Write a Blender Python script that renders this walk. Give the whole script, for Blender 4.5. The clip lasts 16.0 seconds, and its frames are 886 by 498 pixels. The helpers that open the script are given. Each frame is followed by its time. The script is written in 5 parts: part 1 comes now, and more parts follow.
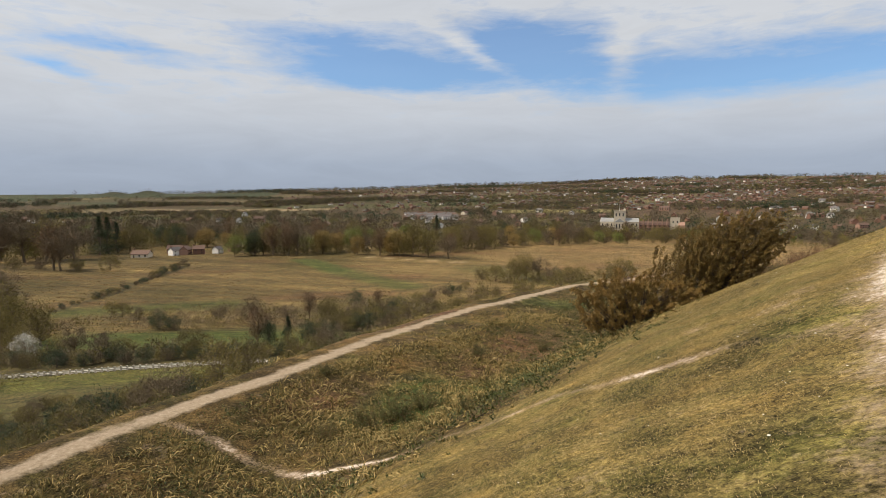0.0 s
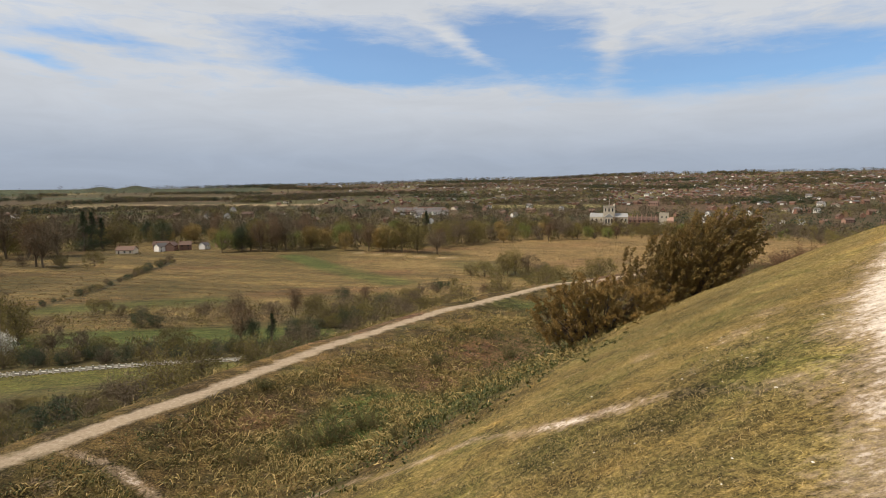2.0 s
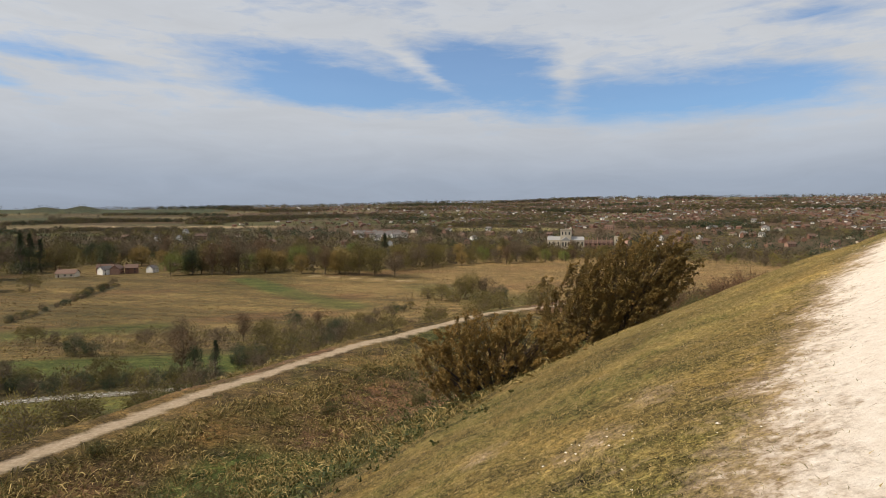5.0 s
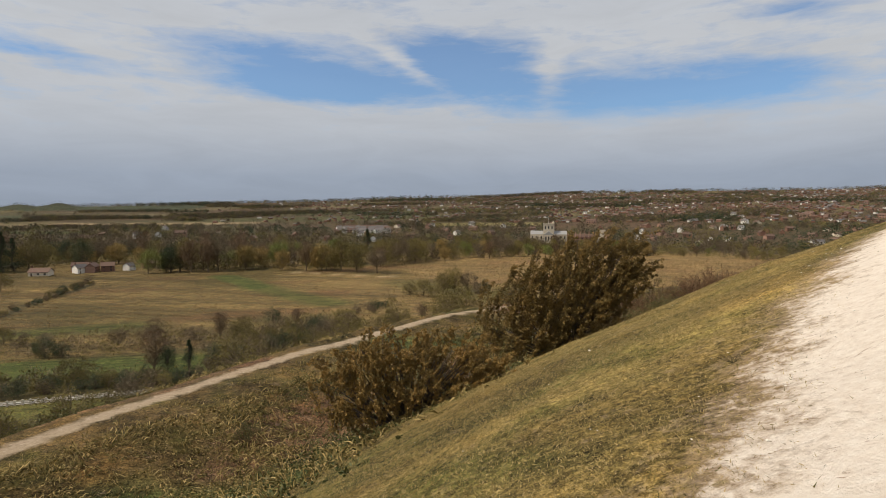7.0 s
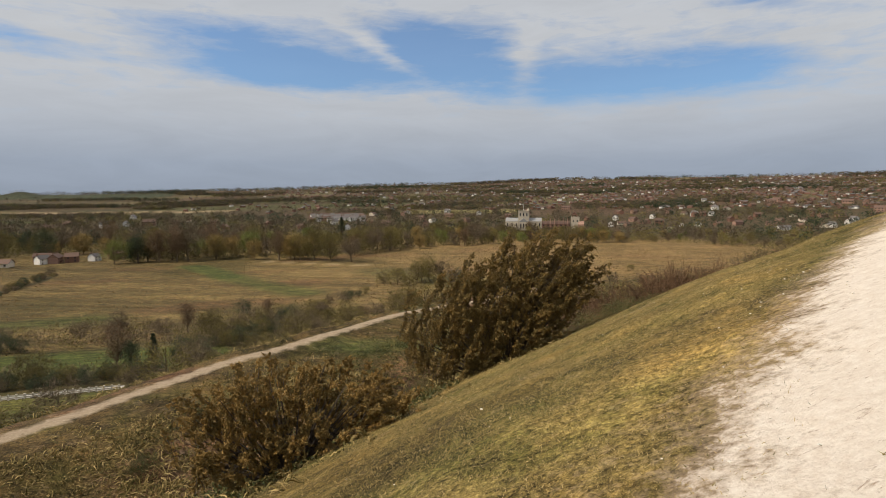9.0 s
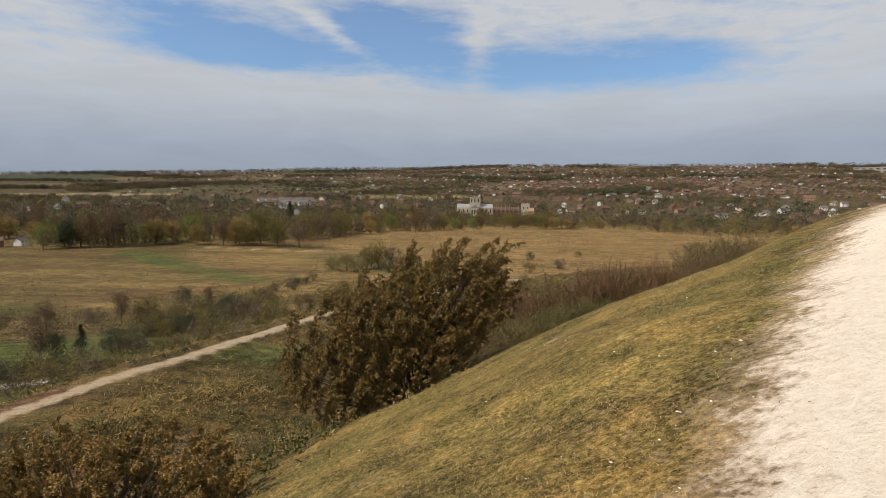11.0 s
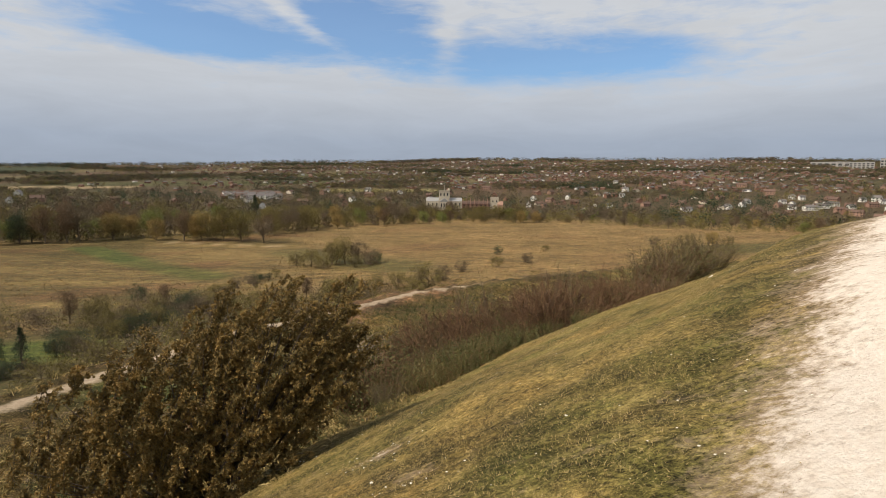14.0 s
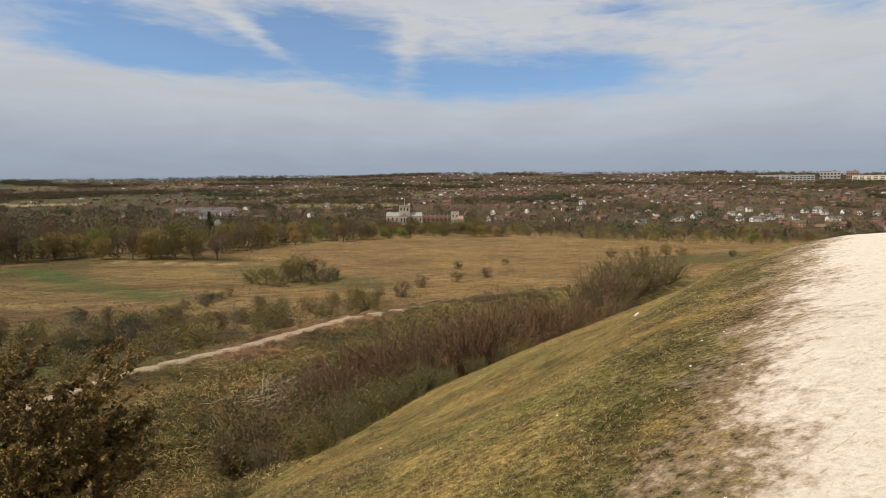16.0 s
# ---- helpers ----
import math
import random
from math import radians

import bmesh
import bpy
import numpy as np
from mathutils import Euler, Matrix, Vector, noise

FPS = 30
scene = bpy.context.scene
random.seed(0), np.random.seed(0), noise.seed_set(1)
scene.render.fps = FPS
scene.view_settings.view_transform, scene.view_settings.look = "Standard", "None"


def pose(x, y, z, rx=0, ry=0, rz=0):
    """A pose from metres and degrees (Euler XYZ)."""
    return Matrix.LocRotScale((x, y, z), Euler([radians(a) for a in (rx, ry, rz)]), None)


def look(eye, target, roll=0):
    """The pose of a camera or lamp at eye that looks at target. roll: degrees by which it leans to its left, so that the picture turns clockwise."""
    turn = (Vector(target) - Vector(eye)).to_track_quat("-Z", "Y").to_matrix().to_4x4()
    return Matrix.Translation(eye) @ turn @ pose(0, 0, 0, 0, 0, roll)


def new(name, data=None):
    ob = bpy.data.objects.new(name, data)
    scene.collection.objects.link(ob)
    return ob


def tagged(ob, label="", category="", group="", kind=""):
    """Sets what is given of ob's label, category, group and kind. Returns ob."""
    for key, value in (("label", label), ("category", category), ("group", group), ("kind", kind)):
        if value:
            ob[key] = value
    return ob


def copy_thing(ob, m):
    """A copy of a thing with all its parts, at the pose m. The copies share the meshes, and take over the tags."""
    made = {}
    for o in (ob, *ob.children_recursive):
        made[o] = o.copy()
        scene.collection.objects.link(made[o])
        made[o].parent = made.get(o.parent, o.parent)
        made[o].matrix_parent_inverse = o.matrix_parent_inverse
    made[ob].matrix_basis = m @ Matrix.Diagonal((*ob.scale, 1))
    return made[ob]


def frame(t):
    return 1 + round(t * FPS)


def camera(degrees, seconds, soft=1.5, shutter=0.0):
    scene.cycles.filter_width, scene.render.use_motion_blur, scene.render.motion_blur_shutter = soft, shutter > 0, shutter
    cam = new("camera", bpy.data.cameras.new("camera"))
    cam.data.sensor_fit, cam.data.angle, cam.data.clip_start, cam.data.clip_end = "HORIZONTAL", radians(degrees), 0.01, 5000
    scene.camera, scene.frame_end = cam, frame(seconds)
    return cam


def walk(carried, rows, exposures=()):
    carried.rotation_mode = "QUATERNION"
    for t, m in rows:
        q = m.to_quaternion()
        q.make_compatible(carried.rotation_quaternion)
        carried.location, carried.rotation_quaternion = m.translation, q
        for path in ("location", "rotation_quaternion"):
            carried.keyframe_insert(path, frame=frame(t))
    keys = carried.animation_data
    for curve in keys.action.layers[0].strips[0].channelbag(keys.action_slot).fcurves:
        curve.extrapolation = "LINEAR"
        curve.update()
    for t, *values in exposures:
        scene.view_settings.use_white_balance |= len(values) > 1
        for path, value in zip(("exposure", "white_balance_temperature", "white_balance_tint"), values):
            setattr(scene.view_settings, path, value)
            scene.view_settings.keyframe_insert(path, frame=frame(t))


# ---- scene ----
cam = camera(76.7, 16.0, soft=0.8)
PATH = [
    (0, (-0.348, -0.542, 1.695), (-0.347, 1.45, 1.52), -0.1),
    (0.5, (-0.032, -0.115, 1.701), (-0.052, 1.877, 1.524), 0.0),
    (1, (0.276, 0.329, 1.73), (0.247, 2.322, 1.557), -0.1),
    (1.5, (0.631, 0.782, 1.764), (0.619, 2.774, 1.591), -0.2),
    (2, (1.057, 1.255, 1.769), (1.091, 3.245, 1.577), -0.1),
    (2.5, (1.5, 1.725, 1.792), (1.551, 3.713, 1.575), -0.1),
    (3, (1.917, 2.139, 1.788), (1.996, 4.127, 1.586), 0.0),
    (3.5, (2.267, 2.593, 1.792), (2.358, 4.582, 1.603), 0.1),
    (4, (2.636, 3.055, 1.777), (2.756, 5.045, 1.616), -0.0),
    (4.2, (2.759, 3.248, 1.758), (2.889, 5.238, 1.611), 0.1),
    (6.3, (4.575, 5.387, 1.724), (4.796, 7.372, 1.625), -0.0),
    (6.5, (4.754, 5.61, 1.754), (4.973, 7.594, 1.639), -0.0),
    (7, (5.214, 6.09, 1.778), (5.444, 8.073, 1.649), -0.1),
    (7.5, (5.644, 6.585, 1.79), (5.912, 8.561, 1.644), -0.1),
    (8, (6.098, 7.075, 1.871), (6.358, 9.051, 1.713), -0.0),
    (8.2, (6.249, 7.27, 1.916), (6.521, 9.245, 1.762), -0.2),
    (10.3, (7.877, 8.983, 2.339), (8.28, 10.93, 2.124), 0.4),
    (10.5, (8.03, 9.221, 2.38), (8.462, 11.162, 2.167), 0.3),
    (11, (8.486, 9.78, 2.47), (8.965, 11.708, 2.244), 0.4),
    (11.5, (8.972, 10.273, 2.56), (9.49, 12.192, 2.34), 0.5),
    (12, (9.489, 10.757, 2.682), (10.012, 12.675, 2.458), 0.4),
    (12.5, (9.998, 11.215, 2.759), (10.509, 13.134, 2.517), 0.5),
    (13, (10.475, 11.698, 2.833), (10.98, 13.616, 2.575), 0.5),
    (13.5, (10.965, 12.138, 2.868), (11.511, 14.044, 2.607), 0.5),
    (14, (11.493, 12.616, 2.87), (12.072, 14.514, 2.621), 0.5),
    (14.5, (12.025, 13.07, 2.875), (12.641, 14.96, 2.653), 0.4),
    (15, (12.608, 13.546, 2.88), (13.262, 15.423, 2.665), 0.2),
    (15.5, (13.288, 14.013, 2.881), (13.981, 15.878, 2.682), 0.3),
    (16, (13.897, 14.486, 2.95), (14.606, 16.346, 2.753), 0.1),
]
walk(cam, [(t, look(e, g, r)) for t, e, g, r in PATH], [(0.0, 0.05), (3.5, 0.06), (6.5, -0.2), (8.0, -0.2), (11.0, -0.12), (12.8, -0.1), (14.2, -0.01), (15.0, 0.0), (16.0, -0.12)])

# ---- world, sun and exposure ----
SUN_AZ, SUN_EL = radians(-97), radians(50)      # azimuth from +y towards +x
sun_dir = Vector((math.sin(SUN_AZ) * math.cos(SUN_EL), math.cos(SUN_AZ) * math.cos(SUN_EL), math.sin(SUN_EL)))
sun = new("sun", bpy.data.lights.new("sun", "SUN"))
sun.data.energy, sun.data.angle, sun.data.color = 4.6, radians(0.6), (1.0, 0.885, 0.735)
sun.matrix_world = look(sun_dir * 100, (0, 0, 0))
scene.view_settings.exposure = 0.0

world = bpy.data.worlds.new("sky")
scene.world = world
world.use_nodes = True


class Nodes:
    """Short hand for building a node tree."""

    def __init__(self, tree):
        self.tree = tree
        tree.nodes.clear()

    def node(self, kind, **inputs):
        n = self.tree.nodes.new(kind)
        for key, value in inputs.items():
            self.feed(n, key, value)
        return n

    def feed(self, n, key, value):
        sock = n.inputs[int(key[1:])] if key[0] == "i" and key[1:].isdigit() else n.inputs[key.replace("_", " ")]
        if isinstance(value, bpy.types.NodeSocket):
            self.tree.links.new(value, sock)
        else:
            sock.default_value = value

    def math(self, op, a, b=0.0, c=0.0, clamp=False):
        n = self.node("ShaderNodeMath", i0=a, i1=b, i2=c)
        n.operation, n.use_clamp = op, clamp
        return n.outputs[0]

    def mix(self, fac, a, b, blend="MIX"):
        n = self.tree.nodes.new("ShaderNodeMix")
        n.data_type, n.blend_type = "RGBA", blend
        self.feed(n, "i0", fac), self.feed(n, "i6", a), self.feed(n, "i7", b)
        return n.outputs[2]

    def noise(self, vector, scale, detail=4.0, rough=0.55, distort=0.0):
        n = self.node("ShaderNodeTexNoise", Vector=vector, Scale=scale, Detail=detail, Roughness=rough, Distortion=distort)
        return n.outputs[0]

    def ramp(self, fac, stops):
        n = self.node("ShaderNodeValToRGB", i0=fac)
        while len(n.color_ramp.elements) < len(stops):
            n.color_ramp.elements.new(0.5)
        for e, (p, c) in zip(n.color_ramp.elements, stops):
            e.position, e.color = p, (*c, 1) if len(c) == 3 else c
        return n.outputs[0]


def build_sky():
    n = Nodes(world.node_tree)
    sky = n.node("ShaderNodeTexSky")
    sky.sky_type, sky.sun_disc = "NISHITA", False
    sky.sun_elevation, sky.sun_rotation = SUN_EL, SUN_AZ
    sky.air_density, sky.dust_density, sky.ozone_density = 1.0, 0.4, 2.5
    way = n.node("ShaderNodeTexCoord").outputs["Generated"]
    xyz = n.node("ShaderNodeSeparateXYZ", i0=way)
    az = n.math("MULTIPLY", n.math("ARCTAN2", xyz.outputs[0], xyz.outputs[1]), 57.296)
    el = n.math("MULTIPLY", n.math("ARCSINE", xyz.outputs[2]), 57.296)
    flat = n.node("ShaderNodeCombineXYZ", X=n.math("MULTIPLY", az, 0.02), Y=n.math("MULTIPLY", el, 0.085), Z=0.3).outputs[0]
    wob = n.noise(flat, 2.6, 5, 0.6)
    wob2 = n.noise(n.node("ShaderNodeVectorMath", i0=flat, i1=(4.1, 2.2, 7.3)).outputs[0], 3.1, 5, 0.6)
    azw = n.math("ADD", az, n.math("MULTIPLY", n.math("SUBTRACT", wob, 0.5), 9.0))
    elw = n.math("ADD", el, n.math("MULTIPLY", n.math("SUBTRACT", wob2, 0.5), 3.4))
    # clear gaps between the cloud banks: azimuth, elevation, half width, half height, tilt, strength
    gaps = [(-29.3, 12.9, 6, 0.8, -0.03, 1.15), (-34, 11.1, 3, 0.6, -0.15, 1.0), (-9.5, 14.0, 9.5, 1.9, -0.10, 1.25), (-4, 12.2, 9, 1.4, -0.02, 1.2),
            (7.7, 15.4, 8.5, 2.1, -0.05, 1.3), (12.5, 12.3, 8.5, 2.3, -0.05, 1.2), (26, 11.3, 9, 2.5, -0.02, 1.3), (36, 11.5, 7, 2.2, 0.02, 1.15), (38.5, 16.8, 4, 0.9, -0.1, 0.9), (48, 19, 8, 1.6, 0.0, 0.8),
            (-12, 21.5, 14, 1.4, -0.1, 0.5), (62, 16, 9, 2, 0.1, 0.7), (-62, 20, 14, 4, 0.1, 0.8), (100, 24, 22, 6, 0, 0.8),
            # wisps that cross the gaps
            (2.4, 14.5, 4.6, 0.9, -0.5, -0.75), (17.3, 13.6, 1.7, 2.6, 0.3, -0.7), (-8, 14.3, 5, 0.4, 0.02, -0.5), (28, 12.6, 6, 0.4, -0.05, -0.3), (12, 13.9, 5, 0.5, -0.1, -0.35)]
    total = None
    for a0, e0, w, h, tilt, power in gaps:
        da = n.math("SUBTRACT", azw, a0)
        de = n.math("SUBTRACT", n.math("SUBTRACT", elw, e0), n.math("MULTIPLY", da, tilt))
        q = n.math("ADD", n.math("POWER", n.math("ABSOLUTE", n.math("DIVIDE", da, w)), 2.0), n.math("POWER", n.math("ABSOLUTE", n.math("DIVIDE", de, h)), 2.0))
        g = n.math("MULTIPLY", n.math("EXPONENT", n.math("MULTIPLY", q, -1.0)), power)
        total = g if total is None else n.math("ADD", total, g)
    # higher up, broken cloud all round
    streak = n.noise(n.node("ShaderNodeVectorMath", i0=flat, i1=(9.0, 1.0, 3.0)).outputs[0], 5.0, 8, 0.62, 0.6)
    fine = n.noise(flat, 13.0, 6, 0.6, 0.4)
    high = n.math("MULTIPLY", n.math("SMOOTH_MIN", n.math("MAXIMUM", n.math("SUBTRACT", el, 24.0), 0.0), 20.0, 5.0), 0.016)
    clear = n.math("ADD", n.math("ADD", total, high), n.math("ADD", n.math("MULTIPLY", n.math("SUBTRACT", streak, 0.5), 1.4), n.math("MULTIPLY", n.math("SUBTRACT", fine, 0.5), 1.3)))
    clear = n.math("MULTIPLY", n.math("SUBTRACT", clear, 0.1), 0.86, clamp=True)
    lift = n.math("MULTIPLY", n.math("SUBTRACT", el, 6.5), 0.28, clamp=True)
    clear = n.math("MULTIPLY", n.math("MULTIPLY", n.math("SMOOTH_MIN", clear, 0.9, 0.3), 0.95), lift)
    veil = n.math("MULTIPLY", el, 1 / 22.0, clamp=True)
    white = n.ramp(veil, [(0.0, (0.325, 0.375, 0.46)), (0.16, (0.375, 0.43, 0.52)), (0.36, (0.545, 0.58, 0.635)), (0.6, (0.62, 0.64, 0.67)), (1.0, (0.59, 0.62, 0.67))])
    shade = n.math("ADD", 0.86, n.math("MULTIPLY", streak, 0.26))
    white = n.mix(1.0, white, n.node("ShaderNodeCombineXYZ", X=shade, Y=shade, Z=shade).outputs[0], "MULTIPLY")
    deep = n.mix(1.0, sky.outputs[0], (0.66, 0.90, 1.08, 1), "MULTIPLY")
    blue_bg = n.node("ShaderNodeBackground", Color=deep, Strength=0.125)
    cloud_bg = n.node("ShaderNodeBackground", Color=white, Strength=1.0)
    both = n.node("ShaderNodeMixShader", i0=clear)
    n.tree.links.new(cloud_bg.outputs[0], both.inputs[1])
    n.tree.links.new(blue_bg.outputs[0], both.inputs[2])
    out = n.node("ShaderNodeOutputWorld")
    n.tree.links.new(both.outputs[0], out.inputs[0])


build_sky()

# ---- materials ----


def surface(name, build, rough=0.9, bump=0.0, bump_scale=40.0):
    """A principled material; build(n) returns its base colour socket."""
    m = bpy.data.materials.new(name)
    m.use_nodes = True
    n = Nodes(m.node_tree)
    p = n.node("ShaderNodeBsdfPrincipled", Base_Color=build(n), Roughness=rough)
    p.inputs["Specular IOR Level"].default_value = 0.25
    if bump:
        pos = n.node("ShaderNodeTexCoord").outputs["Object"]
        b = n.node("ShaderNodeBump", Height=n.noise(pos, bump_scale, 5, 0.65), Strength=bump, Distance=0.05)
        n.tree.links.new(b.outputs[0], p.inputs["Normal"])
    out = n.node("ShaderNodeOutputMaterial")
    n.tree.links.new(p.outputs[0], out.inputs[0])
    return m


def varied(name, stops, rough=0.8, scale=1.2, spread=0.35, bump=0.0, bump_scale=30.0, leaf=False):
    """Colours picked piece by piece, with a slower drift over the thing and from thing to thing."""

    def build(n):
        geo = n.node("ShaderNodeNewGeometry")
        pos = n.node("ShaderNodeTexCoord").outputs["Object"]
        drift = n.noise(pos, scale, 3)
        each = geo.outputs["Random Per Island"]
        own = n.node("ShaderNodeObjectInfo").outputs["Random"]
        f = n.math("ADD", n.math("MULTIPLY", each, spread), n.math("MULTIPLY", drift, 0.9 - spread * 0.6))
        f = n.math("ADD", f, n.math("MULTIPLY", n.math("SUBTRACT", own, 0.5), 0.35), clamp=True)
        return n.ramp(f, stops)

    m = surface(name, build, rough, bump, bump_scale)
    return m


def plain(name, rgb, rough=0.8, scale=3.0, depth=0.25, bump=0.15, bump_scale=12.0):
    """A painted, plastered or stone surface with stains at two scales."""

    def build(n):
        pos = n.node("ShaderNodeTexCoord").outputs["Object"]
        own = n.node("ShaderNodeObjectInfo").outputs["Random"]
        f = n.math("ADD", n.math("MULTIPLY", n.noise(pos, scale, 4), 0.6), n.math("MULTIPLY", n.noise(pos, scale * 9, 3), 0.4))
        f = n.math("ADD", n.math("SUBTRACT", f, 0.5), n.math("MULTIPLY", n.math("SUBTRACT", own, 0.5), 0.5))
        v = n.math("ADD", 1.0, n.math("MULTIPLY", f, depth * 2))
        tone = n.node("ShaderNodeCombineXYZ", X=v, Y=v, Z=v).outputs[0]
        return n.mix(1.0, (*rgb, 1), tone, "MULTIPLY")

    return surface(name, build, rough, bump, bump_scale)


def ground_material():
    m = bpy.data.materials.new("ground_cover")
    m.use_nodes = True
    n = Nodes(m.node_tree)
    pos = n.node("ShaderNodeTexCoord").outputs["Object"]
    tint = n.node("ShaderNodeAttribute")
    tint.attribute_name = "tint"
    chalk = n.node("ShaderNodeAttribute")
    chalk.attribute_name = "chalk"
    f1, f2, f3 = n.noise(pos, 22.0, 6, 0.7), n.noise(pos, 1.6, 5, 0.6), n.noise(pos, 0.035, 6, 0.65)
    f4, f5 = n.noise(pos, 0.22, 7, 0.8), n.noise(pos, 75.0, 4, 0.7)
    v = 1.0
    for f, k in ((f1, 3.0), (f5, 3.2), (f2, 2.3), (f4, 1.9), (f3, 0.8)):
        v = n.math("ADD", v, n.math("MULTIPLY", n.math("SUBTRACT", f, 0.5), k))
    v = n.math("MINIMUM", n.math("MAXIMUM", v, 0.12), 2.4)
    # tufts: shade of the gaps is painted into the colour; dry tips are pale
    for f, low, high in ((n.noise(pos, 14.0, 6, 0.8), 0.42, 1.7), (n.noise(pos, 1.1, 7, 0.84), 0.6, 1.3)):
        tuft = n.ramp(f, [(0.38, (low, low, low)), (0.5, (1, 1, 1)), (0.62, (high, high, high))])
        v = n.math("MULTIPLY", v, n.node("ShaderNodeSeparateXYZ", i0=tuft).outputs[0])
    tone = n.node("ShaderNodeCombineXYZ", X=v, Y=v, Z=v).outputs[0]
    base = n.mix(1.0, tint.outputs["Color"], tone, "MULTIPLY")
    # greener and browner drifts in the turf
    hue = n.ramp(n.noise(pos, 0.55, 5, 0.7), [(0.32, (0.80, 1.0, 0.72)), (0.5, (1, 1, 1)), (0.68, (1.12, 0.98, 0.9))])
    base = n.mix(1.0, base, hue, "MULTIPLY")
    band = n.node("ShaderNodeMapping", Vector=pos, Scale=(0.07, 0.42, 0.4), Rotation=(0, 0, 0.15))
    reeds = n.ramp(n.noise(band.outputs[0], 1.0, 6, 0.75), [(0.36, (0.42, 0.42, 0.38)), (0.5, (1, 1, 1)), (0.64, (1.5, 1.45, 1.36))])
    base = n.mix(0.85, base, n.mix(1.0, base, reeds, "MULTIPLY"))
    wide = n.node("ShaderNodeMapping", Vector=pos, Scale=(0.011, 0.085, 0.1), Rotation=(0, 0, 0.15))
    swathe = n.ramp(n.noise(wide.outputs[0], 1.0, 7, 0.75, 0.5), [(0.3, (0.6, 0.62, 0.56)), (0.5, (1, 1, 1)), (0.68, (1.35, 1.3, 1.2))])
    base = n.mix(0.7, base, n.mix(1.0, base, swathe, "MULTIPLY"))
    edge = n.math("ADD", chalk.outputs["Fac"], n.math("ADD", n.math("MULTIPLY", n.math("SUBTRACT", n.noise(pos, 1.7, 5, 0.7), 0.5), 1.1), n.math("MULTIPLY", n.math("SUBTRACT", n.noise(pos, 11.0, 5, 0.75), 0.5), 1.1)))
    soil = n.math("MULTIPLY", n.math("SUBTRACT", edge, 0.12), 2.2, clamp=True)
    bare = n.math("MULTIPLY", n.math("SUBTRACT", edge, 0.42), 3.2, clamp=True)
    dirt = n.ramp(n.noise(pos, 9.0, 6, 0.7), [(0.3, (0.26, 0.175, 0.11)), (0.5, (0.46, 0.33, 0.22)), (0.7, (0.66, 0.51, 0.37))])
    rock = n.ramp(n.noise(pos, 14.0, 8, 0.72), [(0.22, (0.46, 0.36, 0.27)), (0.38, (0.74, 0.635, 0.52)), (0.65, (0.85, 0.765, 0.655))])
    base = n.mix(n.math("MULTIPLY", soil, 0.8), base, dirt)
    # scuffs and flakes of brown earth trodden into the chalk
    flake = n.node("ShaderNodeMapping", Vector=pos, Scale=(5.0, 17.0, 9.0), Rotation=(0, 0, 0.5))
    scuff = n.ramp(n.noise(flake.outputs[0], 1.0, 7, 0.74, 1.2), [(0.31, (0.45, 0.34, 0.25)), (0.40, (1, 1, 1))])
    rock = n.mix(1.0, rock, scuff, "MULTIPLY")
    base = n.mix(bare, base, rock)
    lane = n.node("ShaderNodeAttribute")
    lane.attribute_name = "lane"
    worn = n.math("ADD", lane.outputs["Fac"], n.math("MULTIPLY", n.math("SUBTRACT", n.noise(pos, 2.2, 6, 0.75), 0.5), 1.2))
    worn = n.math("MULTIPLY", n.math("SUBTRACT", worn, 0.42), 2.2, clamp=True)
    gravel = n.ramp(n.noise(pos, 8.0, 7, 0.75), [(0.3, (0.26, 0.19, 0.12)), (0.55, (0.38, 0.295, 0.20)), (0.75, (0.54, 0.45, 0.345))])
    base = n.mix(worn, base, gravel)
    p = n.node("ShaderNodeBsdfPrincipled", Base_Color=base, Roughness=0.95)
    p.inputs["Specular IOR Level"].default_value = 0.15
    h = n.math("ADD", n.noise(pos, 30.0, 6, 0.75), n.math("MULTIPLY", n.noise(pos, 5.0, 4, 0.6), 1.2))
    b = n.node("ShaderNodeBump", Height=h, Strength=0.7, Distance=0.05)
    n.tree.links.new(b.outputs[0], p.inputs["Normal"])
    out = n.node("ShaderNodeOutputMaterial")
    n.tree.links.new(p.outputs[0], out.inputs[0])
    return m


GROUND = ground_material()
TURF = varied("turf_blades", [(0.0, (0.018, 0.021, 0.006)), (0.3, (0.112, 0.098, 0.027)), (0.6, (0.262, 0.196, 0.064)), (1.0, (0.52, 0.385, 0.175))], 0.75, 3.0, 0.85)
TUSSOCK = varied("tussock_blades", [(0.0, (0.02, 0.024, 0.007)), (0.35, (0.09, 0.078, 0.021)), (0.65, (0.22, 0.16, 0.05)), (1.0, (0.52, 0.38, 0.16))], 0.8, 0.35, 0.7)
WITHERED = varied("withered_leaves", [(0.0, (0.035, 0.024, 0.012)), (0.45, (0.105, 0.05, 0.026)), (0.75, (0.16, 0.085, 0.038)), (1.0, (0.25, 0.15, 0.06))], 0.8, 0.8, 0.6)
REED = varied("dry_reeds", [(0.0, (0.11, 0.075, 0.033)), (0.45, (0.24, 0.168, 0.078)), (1.0, (0.40, 0.29, 0.145))], 0.9, 0.02, 0.6)
BRAMBLE = varied("bramble_leaves", [(0.0, (0.025, 0.036, 0.010)), (0.4, (0.07, 0.082, 0.022)), (0.7, (0.135, 0.115, 0.036)), (1.0, (0.24, 0.16, 0.06))], 0.6, 0.8, 0.6)
JUNIPER = varied("juniper_needles", [(0.0, (0.034, 0.029, 0.013)), (0.3, (0.13, 0.096, 0.031)), (0.6, (0.31, 0.19, 0.053)), (1.0, (0.58, 0.36, 0.10))], 0.65, 4.5, 0.35)
